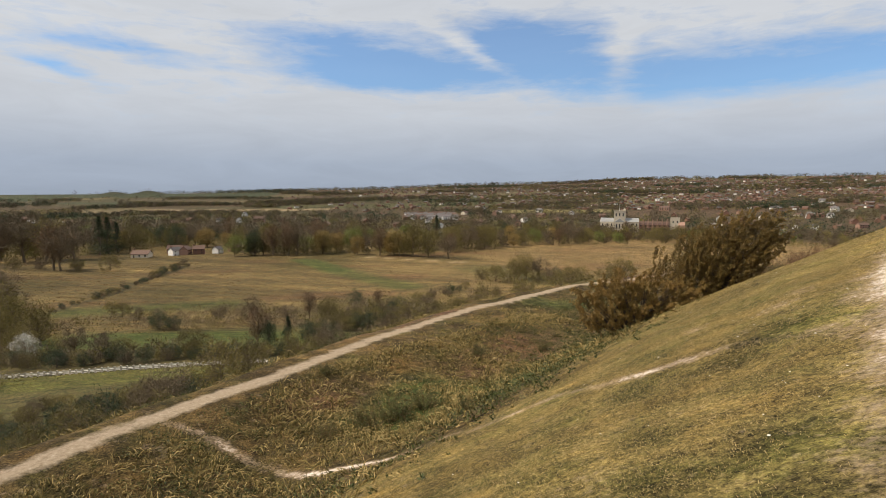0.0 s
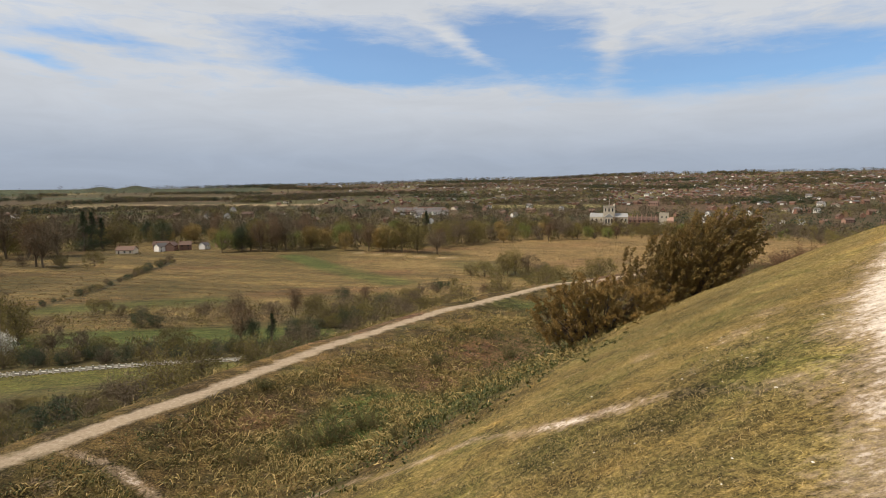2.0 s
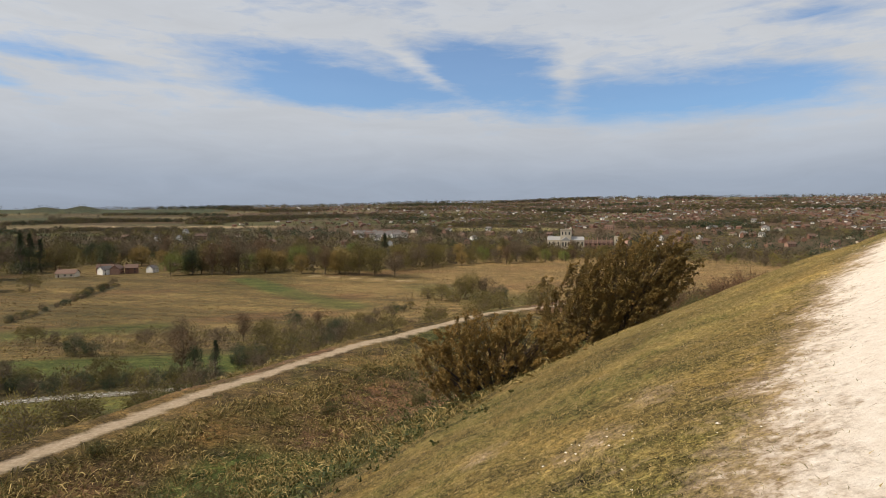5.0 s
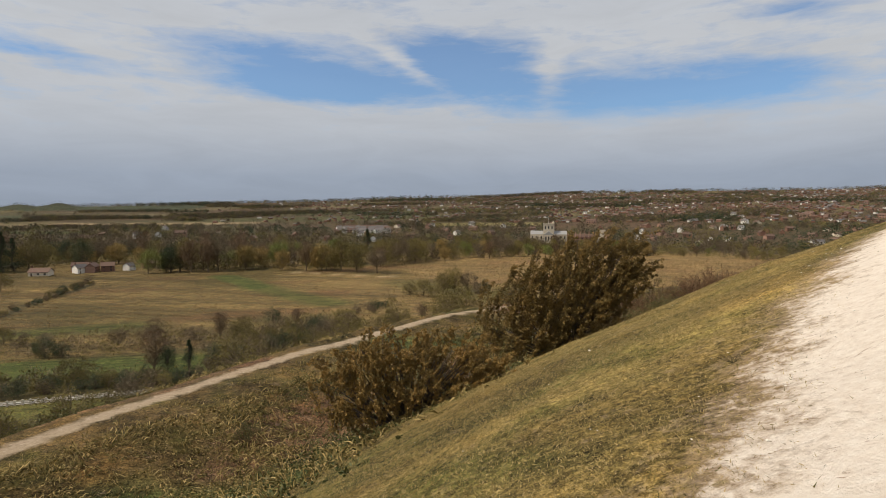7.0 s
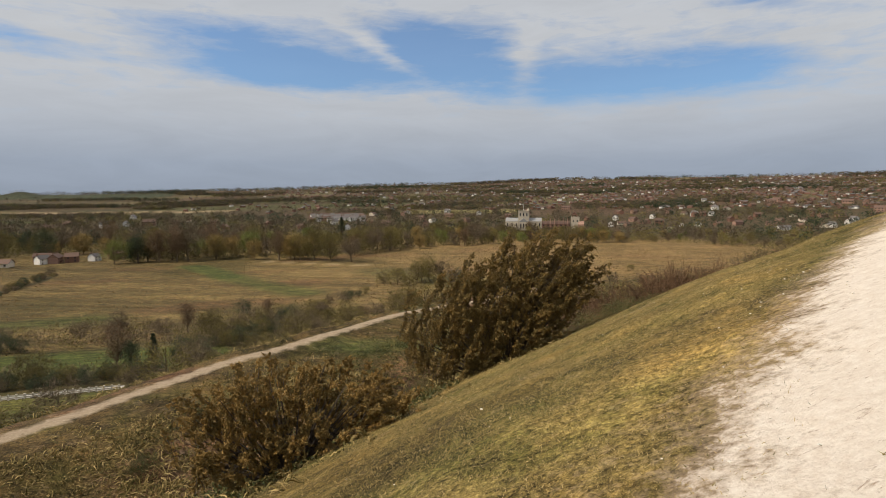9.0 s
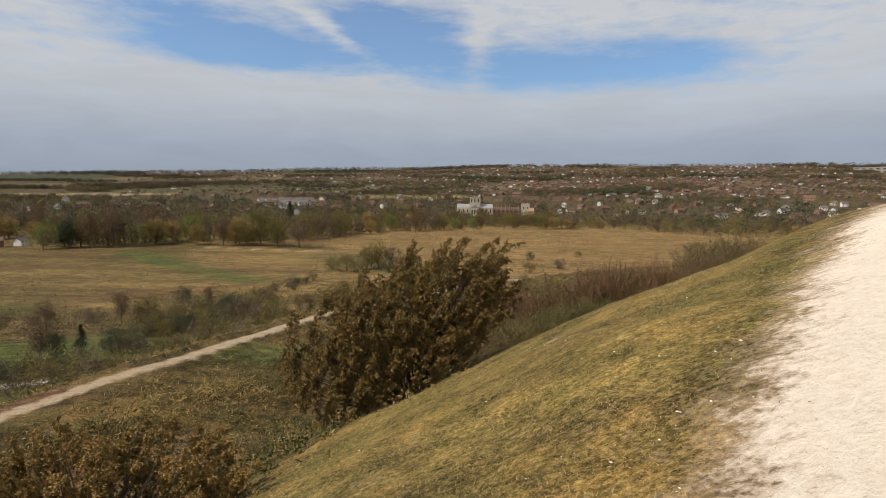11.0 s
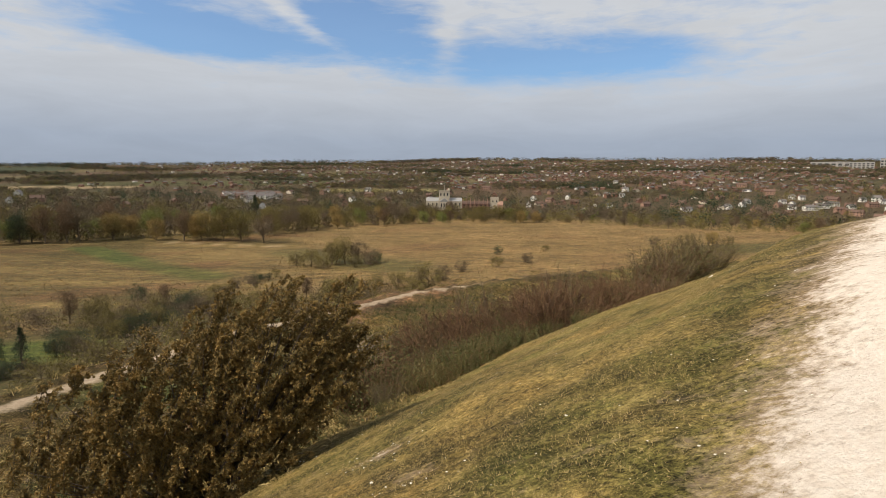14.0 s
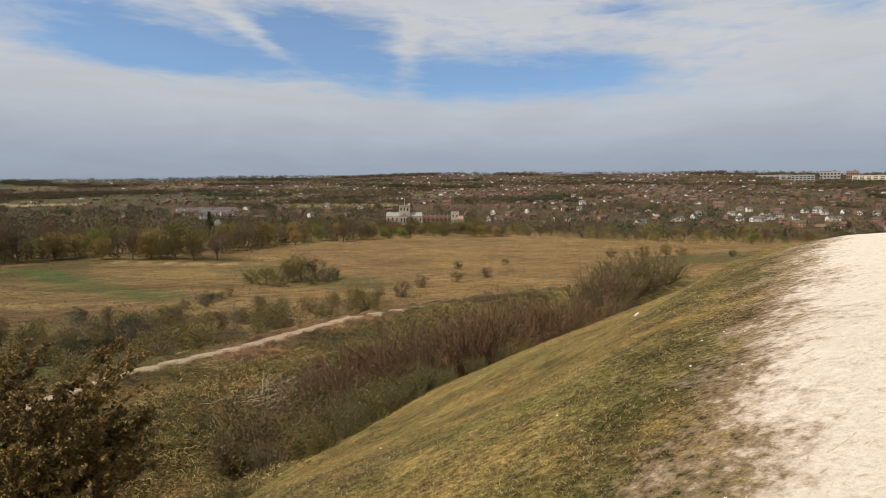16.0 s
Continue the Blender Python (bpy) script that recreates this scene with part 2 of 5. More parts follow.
BARK = plain("bark", (0.115, 0.088, 0.066), 0.95, 2.0, 0.5, 0.6, 18)
DEADWOOD = varied("dead_twigs", [(0.0, (0.10, 0.075, 0.055)), (0.5, (0.24, 0.19, 0.145)), (1.0, (0.40, 0.34, 0.27))], 0.9, 1.0, 0.7)
TWIG_BROWN = varied("brown_twigs", [(0.0, (0.04, 0.023, 0.014)), (0.5, (0.13, 0.074, 0.04)), (1.0, (0.26, 0.16, 0.085))], 0.9, 0.7, 0.6)
TWIG_GREY = varied("grey_brown_twigs", [(0.0, (0.04, 0.030, 0.019)), (0.5, (0.125, 0.094, 0.057)), (1.0, (0.27, 0.205, 0.128))], 0.9, 0.1, 0.5)
BUD_OLIVE = varied("olive_buds", [(0.0, (0.035, 0.032, 0.010)), (0.5, (0.145, 0.118, 0.033)), (1.0, (0.30, 0.24, 0.072))], 0.85, 0.1, 0.5)
FAR_BARE = varied("distant_twigs", [(0.0, (0.05, 0.037, 0.024)), (0.5, (0.125, 0.095, 0.058)), (1.0, (0.23, 0.18, 0.11))], 0.9, 0.03, 0.15)
FAR_OLIVE = varied("distant_buds", [(0.0, (0.06, 0.054, 0.018)), (0.5, (0.155, 0.13, 0.042)), (1.0, (0.27, 0.22, 0.07))], 0.9, 0.03, 0.15)
BUD_GOLD = varied("golden_catkins", [(0.0, (0.16, 0.105, 0.026)), (0.5, (0.27, 0.185, 0.06)), (1.0, (0.40, 0.275, 0.09))], 0.85, 0.1, 0.5)
LEAF_FRESH = varied("fresh_leaves", [(0.0, (0.08, 0.105, 0.024)), (0.5, (0.165, 0.19, 0.045)), (1.0, (0.26, 0.265, 0.07))], 0.8, 0.1, 0.5)
LEAF_DARK = varied("evergreen_leaves", [(0.0, (0.02, 0.03, 0.014)), (0.5, (0.045, 0.062, 0.028)), (1.0, (0.085, 0.10, 0.042))], 0.7, 0.2, 0.55)
BLOSSOM = varied("white_blossom", [(0.0, (0.30, 0.30, 0.22)), (0.4, (0.62, 0.60, 0.52)), (1.0, (0.8, 0.78, 0.72))], 0.8, 0.3, 0.5)
STONE = plain("pale_limestone", (0.44, 0.385, 0.295), 0.9, 0.25, 0.3)
LEAD = plain("lead_roof", (0.30, 0.295, 0.28), 0.6, 0.4, 0.2)
BRICK = plain("red_brick", (0.21, 0.115, 0.08), 0.9, 0.5, 0.35)
BRICK_PALE = plain("weathered_brick", (0.30, 0.185, 0.135), 0.9, 0.5, 0.35)
RENDER_WHITE = plain("white_render", (0.78, 0.75, 0.69), 0.85, 0.5, 0.15)
RENDER_CREAM = plain("cream_render", (0.66, 0.58, 0.45), 0.85, 0.5, 0.2)
TILE_RED = plain("red_roof_tiles", (0.135, 0.085, 0.064), 0.85, 0.5, 0.4)
TILE_BROWN = plain("brown_roof_tiles", (0.15, 0.095, 0.07), 0.85, 0.5, 0.4)
SLATE = plain("grey_slates", (0.14, 0.125, 0.115), 0.6, 0.5, 0.3)
CONCRETE = plain("pale_concrete", (0.36, 0.345, 0.32), 0.85, 0.2, 0.2)
GLASS_DARK = plain("dark_window_glass", (0.035, 0.04, 0.045), 0.15, 0.5, 0.2, 0.0)
DOOR_PAINT = plain("door_paint", (0.09, 0.055, 0.04), 0.5, 1.0, 0.2, 0.0)
FENCE_WOOD = plain("weathered_fence_wood", (0.50, 0.44, 0.36), 0.9, 1.5, 0.3)
ROAD_GREY = plain("pale_gravel_road", (0.50, 0.46, 0.39), 0.95, 0.4, 0.2)
CHALK = plain("chalk_stone", (0.78, 0.73, 0.63), 0.95, 4.0, 0.15, 0.4, 25)
WATER = plain("dark_ditch_water", (0.03, 0.035, 0.03), 0.15, 0.2, 0.2, 0.0)

# ---- mesh tools ----


class Buf:
    """Gathers corners and faces; made into one mesh at the end."""

    def __init__(self):
        self.v, self.f, self.count = [], [], 0

    def add(self, v, f):
        v = np.asarray(v, dtype=np.float64).reshape(-1, 3)
        self.f.append(np.asarray(f, dtype=np.int64) + self.count)
        self.v.append(v)
        self.count += len(v)
        return self

    def mesh(self, name, smooth=False):
        v = np.concatenate(self.v) if self.v else np.zeros((0, 3))
        faces = [np.atleast_2d(f) for f in self.f if f.size]
        sizes = np.concatenate([np.full(len(f), f.shape[1]) for f in faces])
        loops = np.concatenate([f.ravel() for f in faces])
        me = bpy.data.meshes.new(name)
        me.vertices.add(len(v))
        me.vertices.foreach_set("co", v.astype(np.float32).ravel())
        me.loops.add(len(loops))
        me.loops.foreach_set("vertex_index", loops.astype(np.int32))
        me.polygons.add(len(sizes))
        me.polygons.foreach_set("loop_start", np.concatenate([[0], np.cumsum(sizes)[:-1]]).astype(np.int32))
        me.polygons.foreach_set("loop_total", sizes.astype(np.int32))
        me.polygons.foreach_set("use_smooth", np.full(len(sizes), smooth))
        me.update(calc_edges=True)
        return me

    def box(self, c, size, turn=0.0):
        sx, sy, sz = (h / 2 for h in size)
        v = np.array([(x, y, z) for z in (-sz, sz) for x, y in ((-sx, -sy), (sx, -sy), (sx, sy), (-sx, sy))])
        v = spin(v, turn) + np.array(c)
        return self.add(v, [(0, 3, 2, 1), (4, 5, 6, 7), (0, 1, 5, 4), (1, 2, 6, 5), (2, 3, 7, 6), (3, 0, 4, 7)])

    def gable(self, c, size, rise, over=0.0, thick=0.0):
        """A ridge roof along x over a rectangle, from the eaves at c."""
        sx, sy = size[0] / 2 + over, size[1] / 2 + over
        x, y, z = c
        low = z - rise * over / (size[1] / 2)
        v = [(x - sx, y - sy, low), (x + sx, y - sy, low), (x + sx, y + sy, low), (x - sx, y + sy, low), (x - sx, y, z + rise), (x + sx, y, z + rise)]
        return self.add(v, [(0, 1, 5, 4), (2, 3, 4, 5)]).add(v, [(3, 0, 4), (1, 2, 5)]).add(v, [(0, 3, 2, 1)])

    def tube(self, pts, radii, sides=5):
        pts = np.asarray(pts, dtype=float)
        d = np.gradient(pts, axis=0)
        d /= np.linalg.norm(d, axis=1, keepdims=True) + 1e-9
        ref = np.array([0.31, 0.22, 0.92])
        u = np.cross(d, ref)
        u /= np.linalg.norm(u, axis=1, keepdims=True) + 1e-9
        w = np.cross(d, u)
        ang = np.arange(sides) * 2 * np.pi / sides
        ring = pts[:, None] + (u[:, None] * np.cos(ang)[None, :, None] + w[:, None] * np.sin(ang)[None, :, None]) * np.asarray(radii)[:, None, None]
        k = len(pts)
        i = (np.arange(k - 1)[:, None] * sides + np.arange(sides)).ravel()
        j = (np.arange(k - 1)[:, None] * sides + (np.arange(sides) + 1) % sides).ravel()
        return self.add(ring.reshape(-1, 3), np.stack([i, j, j + sides, i + sides], 1))

    def leaves(self, p, d, length, width, rng):
        """Diamond blades from p along d."""
        p, d = np.asarray(p), np.asarray(d)
        k = len(p)
        if not k:
            return self
        d = d / (np.linalg.norm(d, axis=1, keepdims=True) + 1e-9)
        side = np.cross(d, rng.normal(size=(k, 3)))
        side /= np.linalg.norm(side, axis=1, keepdims=True) + 1e-9
        length, width = np.broadcast_to(length, k)[:, None], np.broadcast_to(width, k)[:, None]
        mid = p + d * length * 0.5
        v = np.stack([p, mid + side * width, p + d * length, mid - side * width], 1).reshape(-1, 3)
        return self.add(v, np.arange(k)[:, None] * 4 + np.arange(4))

    def blades(self, p, d, length, width, rng):
        """Thin pointed blades, one triangle each."""
        p, d = np.asarray(p), np.asarray(d)
        k = len(p)
        if not k:
            return self
        d = d / (np.linalg.norm(d, axis=1, keepdims=True) + 1e-9)
        side = np.cross(d, rng.normal(size=(k, 3)))
        side /= np.linalg.norm(side, axis=1, keepdims=True) + 1e-9
        length, width = np.broadcast_to(length, k)[:, None], np.broadcast_to(width, k)[:, None]
        v = np.stack([p - side * width, p + side * width, p + d * length], 1).reshape(-1, 3)
        return self.add(v, np.arange(k)[:, None] * 3 + np.arange(3))


def arcs(buf, p, d, length, width, rng):
    """Grass blades that rise and bend over: a strip of a quad and a tip."""
    k = len(p)
    d = unit(d)
    side = unit(np.cross(d, rng.normal(size=(k, 3)))) * np.broadcast_to(width, k)[:, None]
    length = np.broadcast_to(length, k)[:, None]
    mid = p + d * length * 0.55
    tip = mid + (d * np.array([1.0, 1.0, 0.1]) + np.array([0, 0, -0.25])) * length * 0.5
    v = np.stack([p - side * 0.6, p + side * 0.6, mid + side, mid - side, tip], 1).reshape(-1, 3)
    i = np.arange(k)[:, None] * 5
    buf.add(v, i + np.array([0, 1, 2, 3]))
    buf.f.append(i + np.array([3, 2, 4]) + buf.count - len(v))


def spin(v, turn):
    c, s = math.cos(turn), math.sin(turn)
    return v @ np.array([[c, s, 0], [-s, c, 0], [0, 0, 1.0]])


def part(name, buf, material, parent=None, label="", smooth=False):
    ob = new(name, buf.mesh(name, smooth) if isinstance(buf, Buf) else buf)
    if not ob.data.materials:
        ob.data.materials.append(material)
    if parent is not None:
        ob.parent = parent
    if label:
        tagged(ob, label)
    return ob


def thing(name, label, category, group="", place=None):
    ob = tagged(new(name), label, category, group)
    ob.empty_display_size = 0.3
    if place is not None:
        ob.matrix_basis = place
    return ob


def unit(v):
    return v / (np.linalg.norm(v, axis=-1, keepdims=True) + 1e-9)


# ---- the ground ----
# along and across the walk: a runs with the ridge path, s to its right


def ease(x, lo, hi):
    t = np.clip((x - lo) / (hi - lo), 0, 1)
    return t * t * (3 - 2 * t)


def wave(x, y, scale, seed):
    """Smooth random swell between -1 and 1, from a few crossing waves."""
    rng = np.random.default_rng(seed)
    out = 0
    for k in range(7):
        ang, f, ph = rng.uniform(0, np.pi * 2), scale * rng.uniform(0.5, 2.2), rng.uniform(0, 6.28)
        out = out + np.sin((x * math.cos(ang) + y * math.sin(ang)) * f + ph) / 7 * 1.6
    return out


def path_edge(a):
    """Left edge of the chalk path on the ridge."""
    b = np.clip(a - 9, 0, 21)
    return 0.05 + 0.0065 * b * b + 0.33 * np.clip(a - 30, 0, 400)


LOWER_A = [-300, -40, 1, 5, 10, 16, 25, 37, 43, 50, 55, 62, 75, 100, 200, 5200]
LOWER_S = [120, -9, -15.5, -16.6, -17.4, -18.8, -19.9, -20.0, -18.0, -16.5, -13.6, -9.0, 2.0, 28, 150, 7000]


def lower_path(a):
    return np.interp(a, LOWER_A, LOWER_S)


SIDE_S = np.linspace(-40, 40, 1601)
_rel = np.interp(SIDE_S, [-40, -14, -13, -11, -9.5, -8, -6.7, -5.5, -4, -2.5, -1.4, 0, 1.5, 3, 8, 40], [-6.1, -6.1, -6.0, -5.5, -4.9, -4.2, -3.45, -2.75, -1.95, -1.15, -0.62, 0, 0.6, 1.0, 1.3, 6.0])
_abs = np.interp(SIDE_S, [-40, -30, -24.5, -22.5, -17, -15.5, -14, -12.5, 40], [-12.5, -7.3, -5.05, -4.65, -4.6, -4.9, -5.25, -5.35, -5.35])
_k = np.exp(-np.linspace(-2, 2, 33) ** 2)
_rel = np.convolve(np.pad(_rel, 16, mode="edge"), _k / _k.sum(), "valid")
_abs = np.convolve(np.pad(_abs, 16, mode="edge"), _k / _k.sum(), "valid")
VALLEY = -48.0


def height(x, y):
    x, y = np.asarray(x, float), np.asarray(y, float)
    a, s = 0.66 * x + 0.75 * y, 0.75 * x - 0.66 * y
    out = np.clip(a - 32, 0, 68)
    s2 = s - 0.35 * np.minimum(path_edge(a), 40) - 0.008 * out * out - 1.088 * np.clip(a - 100, 0, 5000)
    rim = 0.1 + 1.25 * ease(a, -2, 20) - 0.006 * np.clip(a - 27, 0, 30) ** 2
    w = ease(s2, -14, -8.5)
    near = (np.interp(s2, SIDE_S, _rel) + rim) * w + np.interp(s2, SIDE_S, _abs) * (1 - w)
    near = near - 0.42 * ease(a, 24, 28) * ease(path_edge(a) - s, 0.8, 3.2)
    # beyond the lower path the hillside drops evenly to the valley
    d = lower_path(a) - 1.1 - s
    far = np.where(d < 36, -4.68 - 0.42 * d, VALLEY + 28.2 * np.exp(-np.clip(d - 36, 0, 9000) * 0.0149))
    z = np.where(d > 0, far, near)
    z = z + (0.05 * wave(x, y, 1.3, 3) + 0.022 * wave(x, y, 3.4, 6)) * ease(s2, -30, -12) + 0.13 * wave(x, y, 0.9, 4) * (1 - ease(s2, -9, -4)) * ease(s2, -60, -22) * (np.abs(d) > 0)
    bench = np.exp(-((s - lower_path(a)) / 1.2) ** 2) * (a < 70)
    z = z + bench * (np.clip(-4.62 - z, -0.6, 0.6)) * 0.9
    # the far side of the valley
    az, r = np.degrees(np.arctan2(x, y)), np.hypot(x, y)
    top = np.interp(az, [-180, -60, -38, -20, 0, 20, 38, 60, 180], [0.4, 0.4, 0.45, 0.85, 1.5, 1.95, 2.1, 1.8, 0.5])
    ridge = 2900 * np.tan(np.radians(top)) - 4 + 6 * wave(x, y, 0.004, 5)
    rise = np.clip((r - 850) / 2050, 0, 1)
    shape = rise ** 1.25
    z = np.where(r > 850, z + (ridge - VALLEY) * shape * (r < 1e9), z)
    z = z + 21 * np.exp(-((r - 2770) / 120) ** 2) * (0.8 * np.exp(-((az + 30.3) / 0.9) ** 2) + np.exp(-((az + 27.6) / 1.1) ** 2))
    z = z - np.clip(r - 2950, 0, 5000) * 0.02
    return z


def ground_at(x, y):
    return float(height(np.array([x]), np.array([y]))[0])


def box_mask(x, y, p, q, half, soft):
    """1 along the strip from p to q."""
    px, py, dx, dy = p[0], p[1], q[0] - p[0], q[1] - p[1]
    t = np.clip(((x - px) * dx + (y - py) * dy) / (dx * dx + dy * dy), 0, 1)
    d = np.hypot(x - px - t * dx, y - py - t * dy)
    return 1 - ease(d, half - soft, half + soft)


TRAIL = [(7.0, -0.7), (7.3, -1.65), (7.25, -2.5), (7.3, -3.4), (7.7, -4.6), (7.3, -6.2), (7.7, -8.0), (7.6, -9.7), (7.3, -11.0), (7.1, -12.2), (6.8, -13.5), (6.6, -14.8), (5.6, -16.6)]


def trail_mask(a, s, half, soft):
    """The small trodden track across the bank, worn deepest where it crosses the ditch."""
    track = 0 * a
    for p, q in zip(TRAIL, TRAIL[1:]):
        track = np.maximum(track, box_mask(a, s, p, q, half, soft) * (1.5 if -13.2 < q[1] < -9.5 else 0.86))
    return track


def build_ground():
    ang = np.concatenate([np.linspace(-75, 95, 520, endpoint=False), np.linspace(95, 285, 96, endpoint=False)])
    ang = np.radians(ang)
    r = np.concatenate([[0.0], 0.3 * 1.0245 ** np.arange(400)])
    r = r[r < 4700]
    x = 7 + r[:, None] * np.sin(ang)
    y = 8 + r[:, None] * np.cos(ang)
    z = height(x, y)
    k, m = x.shape
    i = (np.arange(k - 1)[:, None] * m + np.arange(m)).ravel()
    j = (np.arange(k - 1)[:, None] * m + (np.arange(m) + 1) % m).ravel()
    buf = Buf().add(np.stack([x, y, z], -1).reshape(-1, 3), np.stack([i, i + m, j + m, j], 1))
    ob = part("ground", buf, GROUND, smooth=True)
    tagged(ob, "chalk downland turf falling to tan water meadows and wooded far hills", "ground", kind="structure")
    x, y, z = x.ravel(), y.ravel(), z.ravel()
    a, s = 0.66 * x + 0.75 * y, 0.75 * x - 0.66 * y
    az, rr = np.degrees(np.arctan2(x, y)), np.hypot(x, y)

    def lay(col, rgb, w):
        w = np.clip(w, 0, 1)[:, None]
        return col * (1 - w) + np.array(rgb) * w

    big, mid = wave(x, y, 0.02, 11), wave(x, y, 0.35, 12)
    col = np.tile(np.array((0.160, 0.128, 0.047)), (len(x), 1))
    # coarse grass on the bank and in the ditch
    col = lay(col, (0.085, 0.062, 0.025), 1 - ease(s, -7.5, -5.0))
    col = lay(col, (0.066, 0.082, 0.024), (1 - ease(s, -9, -6)) * ease(mid, 0.15, 0.5))
    col = lay(col, (0.12, 0.075, 0.042), (1 - ease(s, -12, -9)) * ease(wave(x, y, 0.5, 13), 0.2, 0.5))
    # open hillside below
    col = lay(col, (0.066, 0.060, 0.023), 1 - ease(s, -26, -22))
    # valley floor
    v = ease(rr, 215, 235)
    col = lay(col, (0.066, 0.057, 0.025), ease(rr, 130, 170))
    reed = lay(np.tile(np.array((0.100, 0.075, 0.033)), (len(x), 1)), (0.21, 0.15, 0.068), 0.5 + 0.6 * wave(x * 0.35 + y, y * 0.2, 0.16, 14))
    reed = lay(reed, (0.088, 0.070, 0.027), ease(wave(x, y, 0.03, 15), 0.15, 0.6) * 0.8)
    reed = lay(reed, (0.12, 0.066, 0.036), ease(wave(x * 0.4, y, 0.07, 16), 0.35, 0.7) * 0.6)
    reed = lay(reed, (0.225, 0.15, 0.068), ease(x, -60, 180) * (0.5 + 0.25 * wave(x * 0.35, y, 0.12, 29)))
    reed = reed * (1 - 0.22 * ease(-x, 20, 160))[:, None]
    reed = reed * (1 - ease(-x, -60, 120)[:, None] * np.array((0.08, 0.05, 0.1)))
    inside = v * (rr < 900)
    col = col * (1 - inside[:, None]) + reed * inside[:, None]
    wob = 8 * wave(x, y, 0.03, 17)
    col = lay(col, (0.056, 0.070, 0.018), box_mask(x + wob, y, (-168, 243), (-100, 262), 12, 9) * 0.8)
    col = lay(col, (0.052, 0.072, 0.018), box_mask(x + wob, y, (-116, 462), (-75, 392), 10, 5) * 0.8)
    col = lay(col, (0.054, 0.070, 0.018), box_mask(x + wob, y, (-75, 392), (-20, 318), 11, 7) * 0.75)
    col = lay(col, (0.072, 0.072, 0.026), box_mask(x + wob, y, (30, 400), (80, 330), 22, 12) * 0.7)
    col = lay(col, (0.072, 0.072, 0.026), box_mask(x + wob, y, (330, 350), (460, 360), 26, 12) * 0.8)
    col = lay(col, (0.062, 0.078, 0.020), box_mask(x + wob * 0.3, y, (-124, 184), (-48, 188), 15, 3))
    col = lay(col, (0.30, 0.235, 0.15), box_mask(x + wob * 0.5, y, (-70, 487), (25, 440), 3.0, 2.0) * 0.8)
    col = lay(col, (0.088, 0.088, 0.024), box_mask(x, y, (-130, 126), (-52, 134), 9, 4))
    # wooded and built ground beyond
    far = ease(rr + 30 * big, 700, 800)
    col = lay(col, (0.068, 0.052, 0.031), far)
    col = lay(col, (0.062, 0.055, 0.028), far * ease(wave(x, y, 0.006, 18), 0.1, 0.6))
    col = lay(col, (0.11, 0.092, 0.05), far * ease(wave(x, y, 0.011, 27), 0.2, 0.4) * ease(rr, 1150, 1300))
    col = lay(col, (0.085, 0.058, 0.038), far * ease(wave(x, y, 0.008, 28), 0.25, 0.45) * ease(rr, 1150, 1300))
    # fields on the far hills
    fx, fy = x, y
    for p, q, half, rgb in (((-760, 1450), (-330, 1500), 42, (0.26, 0.205, 0.135)), ((-1500, 1750), (-700, 1800), 60, (0.045, 0.056, 0.03)),
                            ((-2000, 2350), (-900, 2450), 200, (0.045, 0.055, 0.032)), ((-2300, 2000), (-1500, 2050), 130, (0.045, 0.056, 0.03)),
                            ((160, 1330), (360, 1290), 45, (0.19, 0.17, 0.08)), ((-420, 1600), (120, 1650), 90, (0.066, 0.066, 0.03)),
                            ((-300, 1900), (300, 1950), 110, (0.062, 0.062, 0.03)), ((-900, 1180), (-600, 1170), 35, (0.07, 0.09, 0.035)),
                            ((-1200, 1350), (-800, 1380), 40, (0.20, 0.16, 0.10))):
        col = lay(col, rgb, box_mask(fx + 30 * wave(x, y, 0.01, 19), fy, p, q, half, 8))
    # woods that clothe the two knolls
    for c, half in ((-30.3, 0.9), (-27.6, 1.1)):
        col = lay(col, (0.035, 0.04, 0.024), np.exp(-((rr - 2770) / 130) ** 4) * (1 - ease(np.abs(az - c), half, half + 0.4)))
    col = lay(col, (0.045, 0.04, 0.02), box_mask(x + 4 * wave(x, y, 0.05, 30), y, (-174, 234), (-178, 300), 1.8, 1.0) + box_mask(x + 4 * wave(x, y, 0.05, 30), y, (-178, 300), (-197, 426), 2.4, 1.2))
    col = col * np.array((1.05, 0.99, 0.91))
    me = ob.data
    at = me.attributes.new("tint", "FLOAT_COLOR", "POINT")
    at.data.foreach_set("color", np.concatenate([col, np.ones((len(col), 1))], 1).astype(np.float32).ravel())
    e = path_edge(a)
    wide = ease(a, 18, 28)
    chalk = ease((s - e + 0.3 * ease(a, 6.5, 9.5) * (1 - ease(a, 13, 19)) - 0.4 * (1 - ease(a, 3.5, 7)) + 0.95) / (1.5 + 0.85 * wide), 0, 1) * (1 - ease(s - e, 3.2, 4.4)) * (np.abs(a) < 90)
    lower = 1 - ease(np.abs(s - lower_path(a)), 0.15, 0.72)
    lane = lower * (1 - ease(a, 52, 58)) * (a > -30)
    # small trodden track that drops across the bank, and scuffed patches
    track = trail_mask(a, s, 0.16, 0.15)
    chalk = np.maximum(chalk, track * (0.36 + 0.2 * wave(x, y, 1.6, 20)))
    for pa, ps, pr in ((9.3, -1.7, 0.5), (9.9, -3.1, 0.35), (10.3, -1.5, 0.4), (22.2, -2.7, 0.35), (20.9, -1.75, 0.3), (22.9, -5.5, 0.5), (8.2, -0.6, 0.5), (27.5, -2.2, 0.3)):
        chalk = np.maximum(chalk, 0.38 * np.exp(-((a - pa) ** 2 * 1.2 + (s - ps) ** 2 * 3) / pr ** 2))
    at = me.attributes.new("chalk", "FLOAT", "POINT")
    at.data.foreach_set("value", chalk.astype(np.float32))
    at = me.attributes.new("lane", "FLOAT", "POINT")
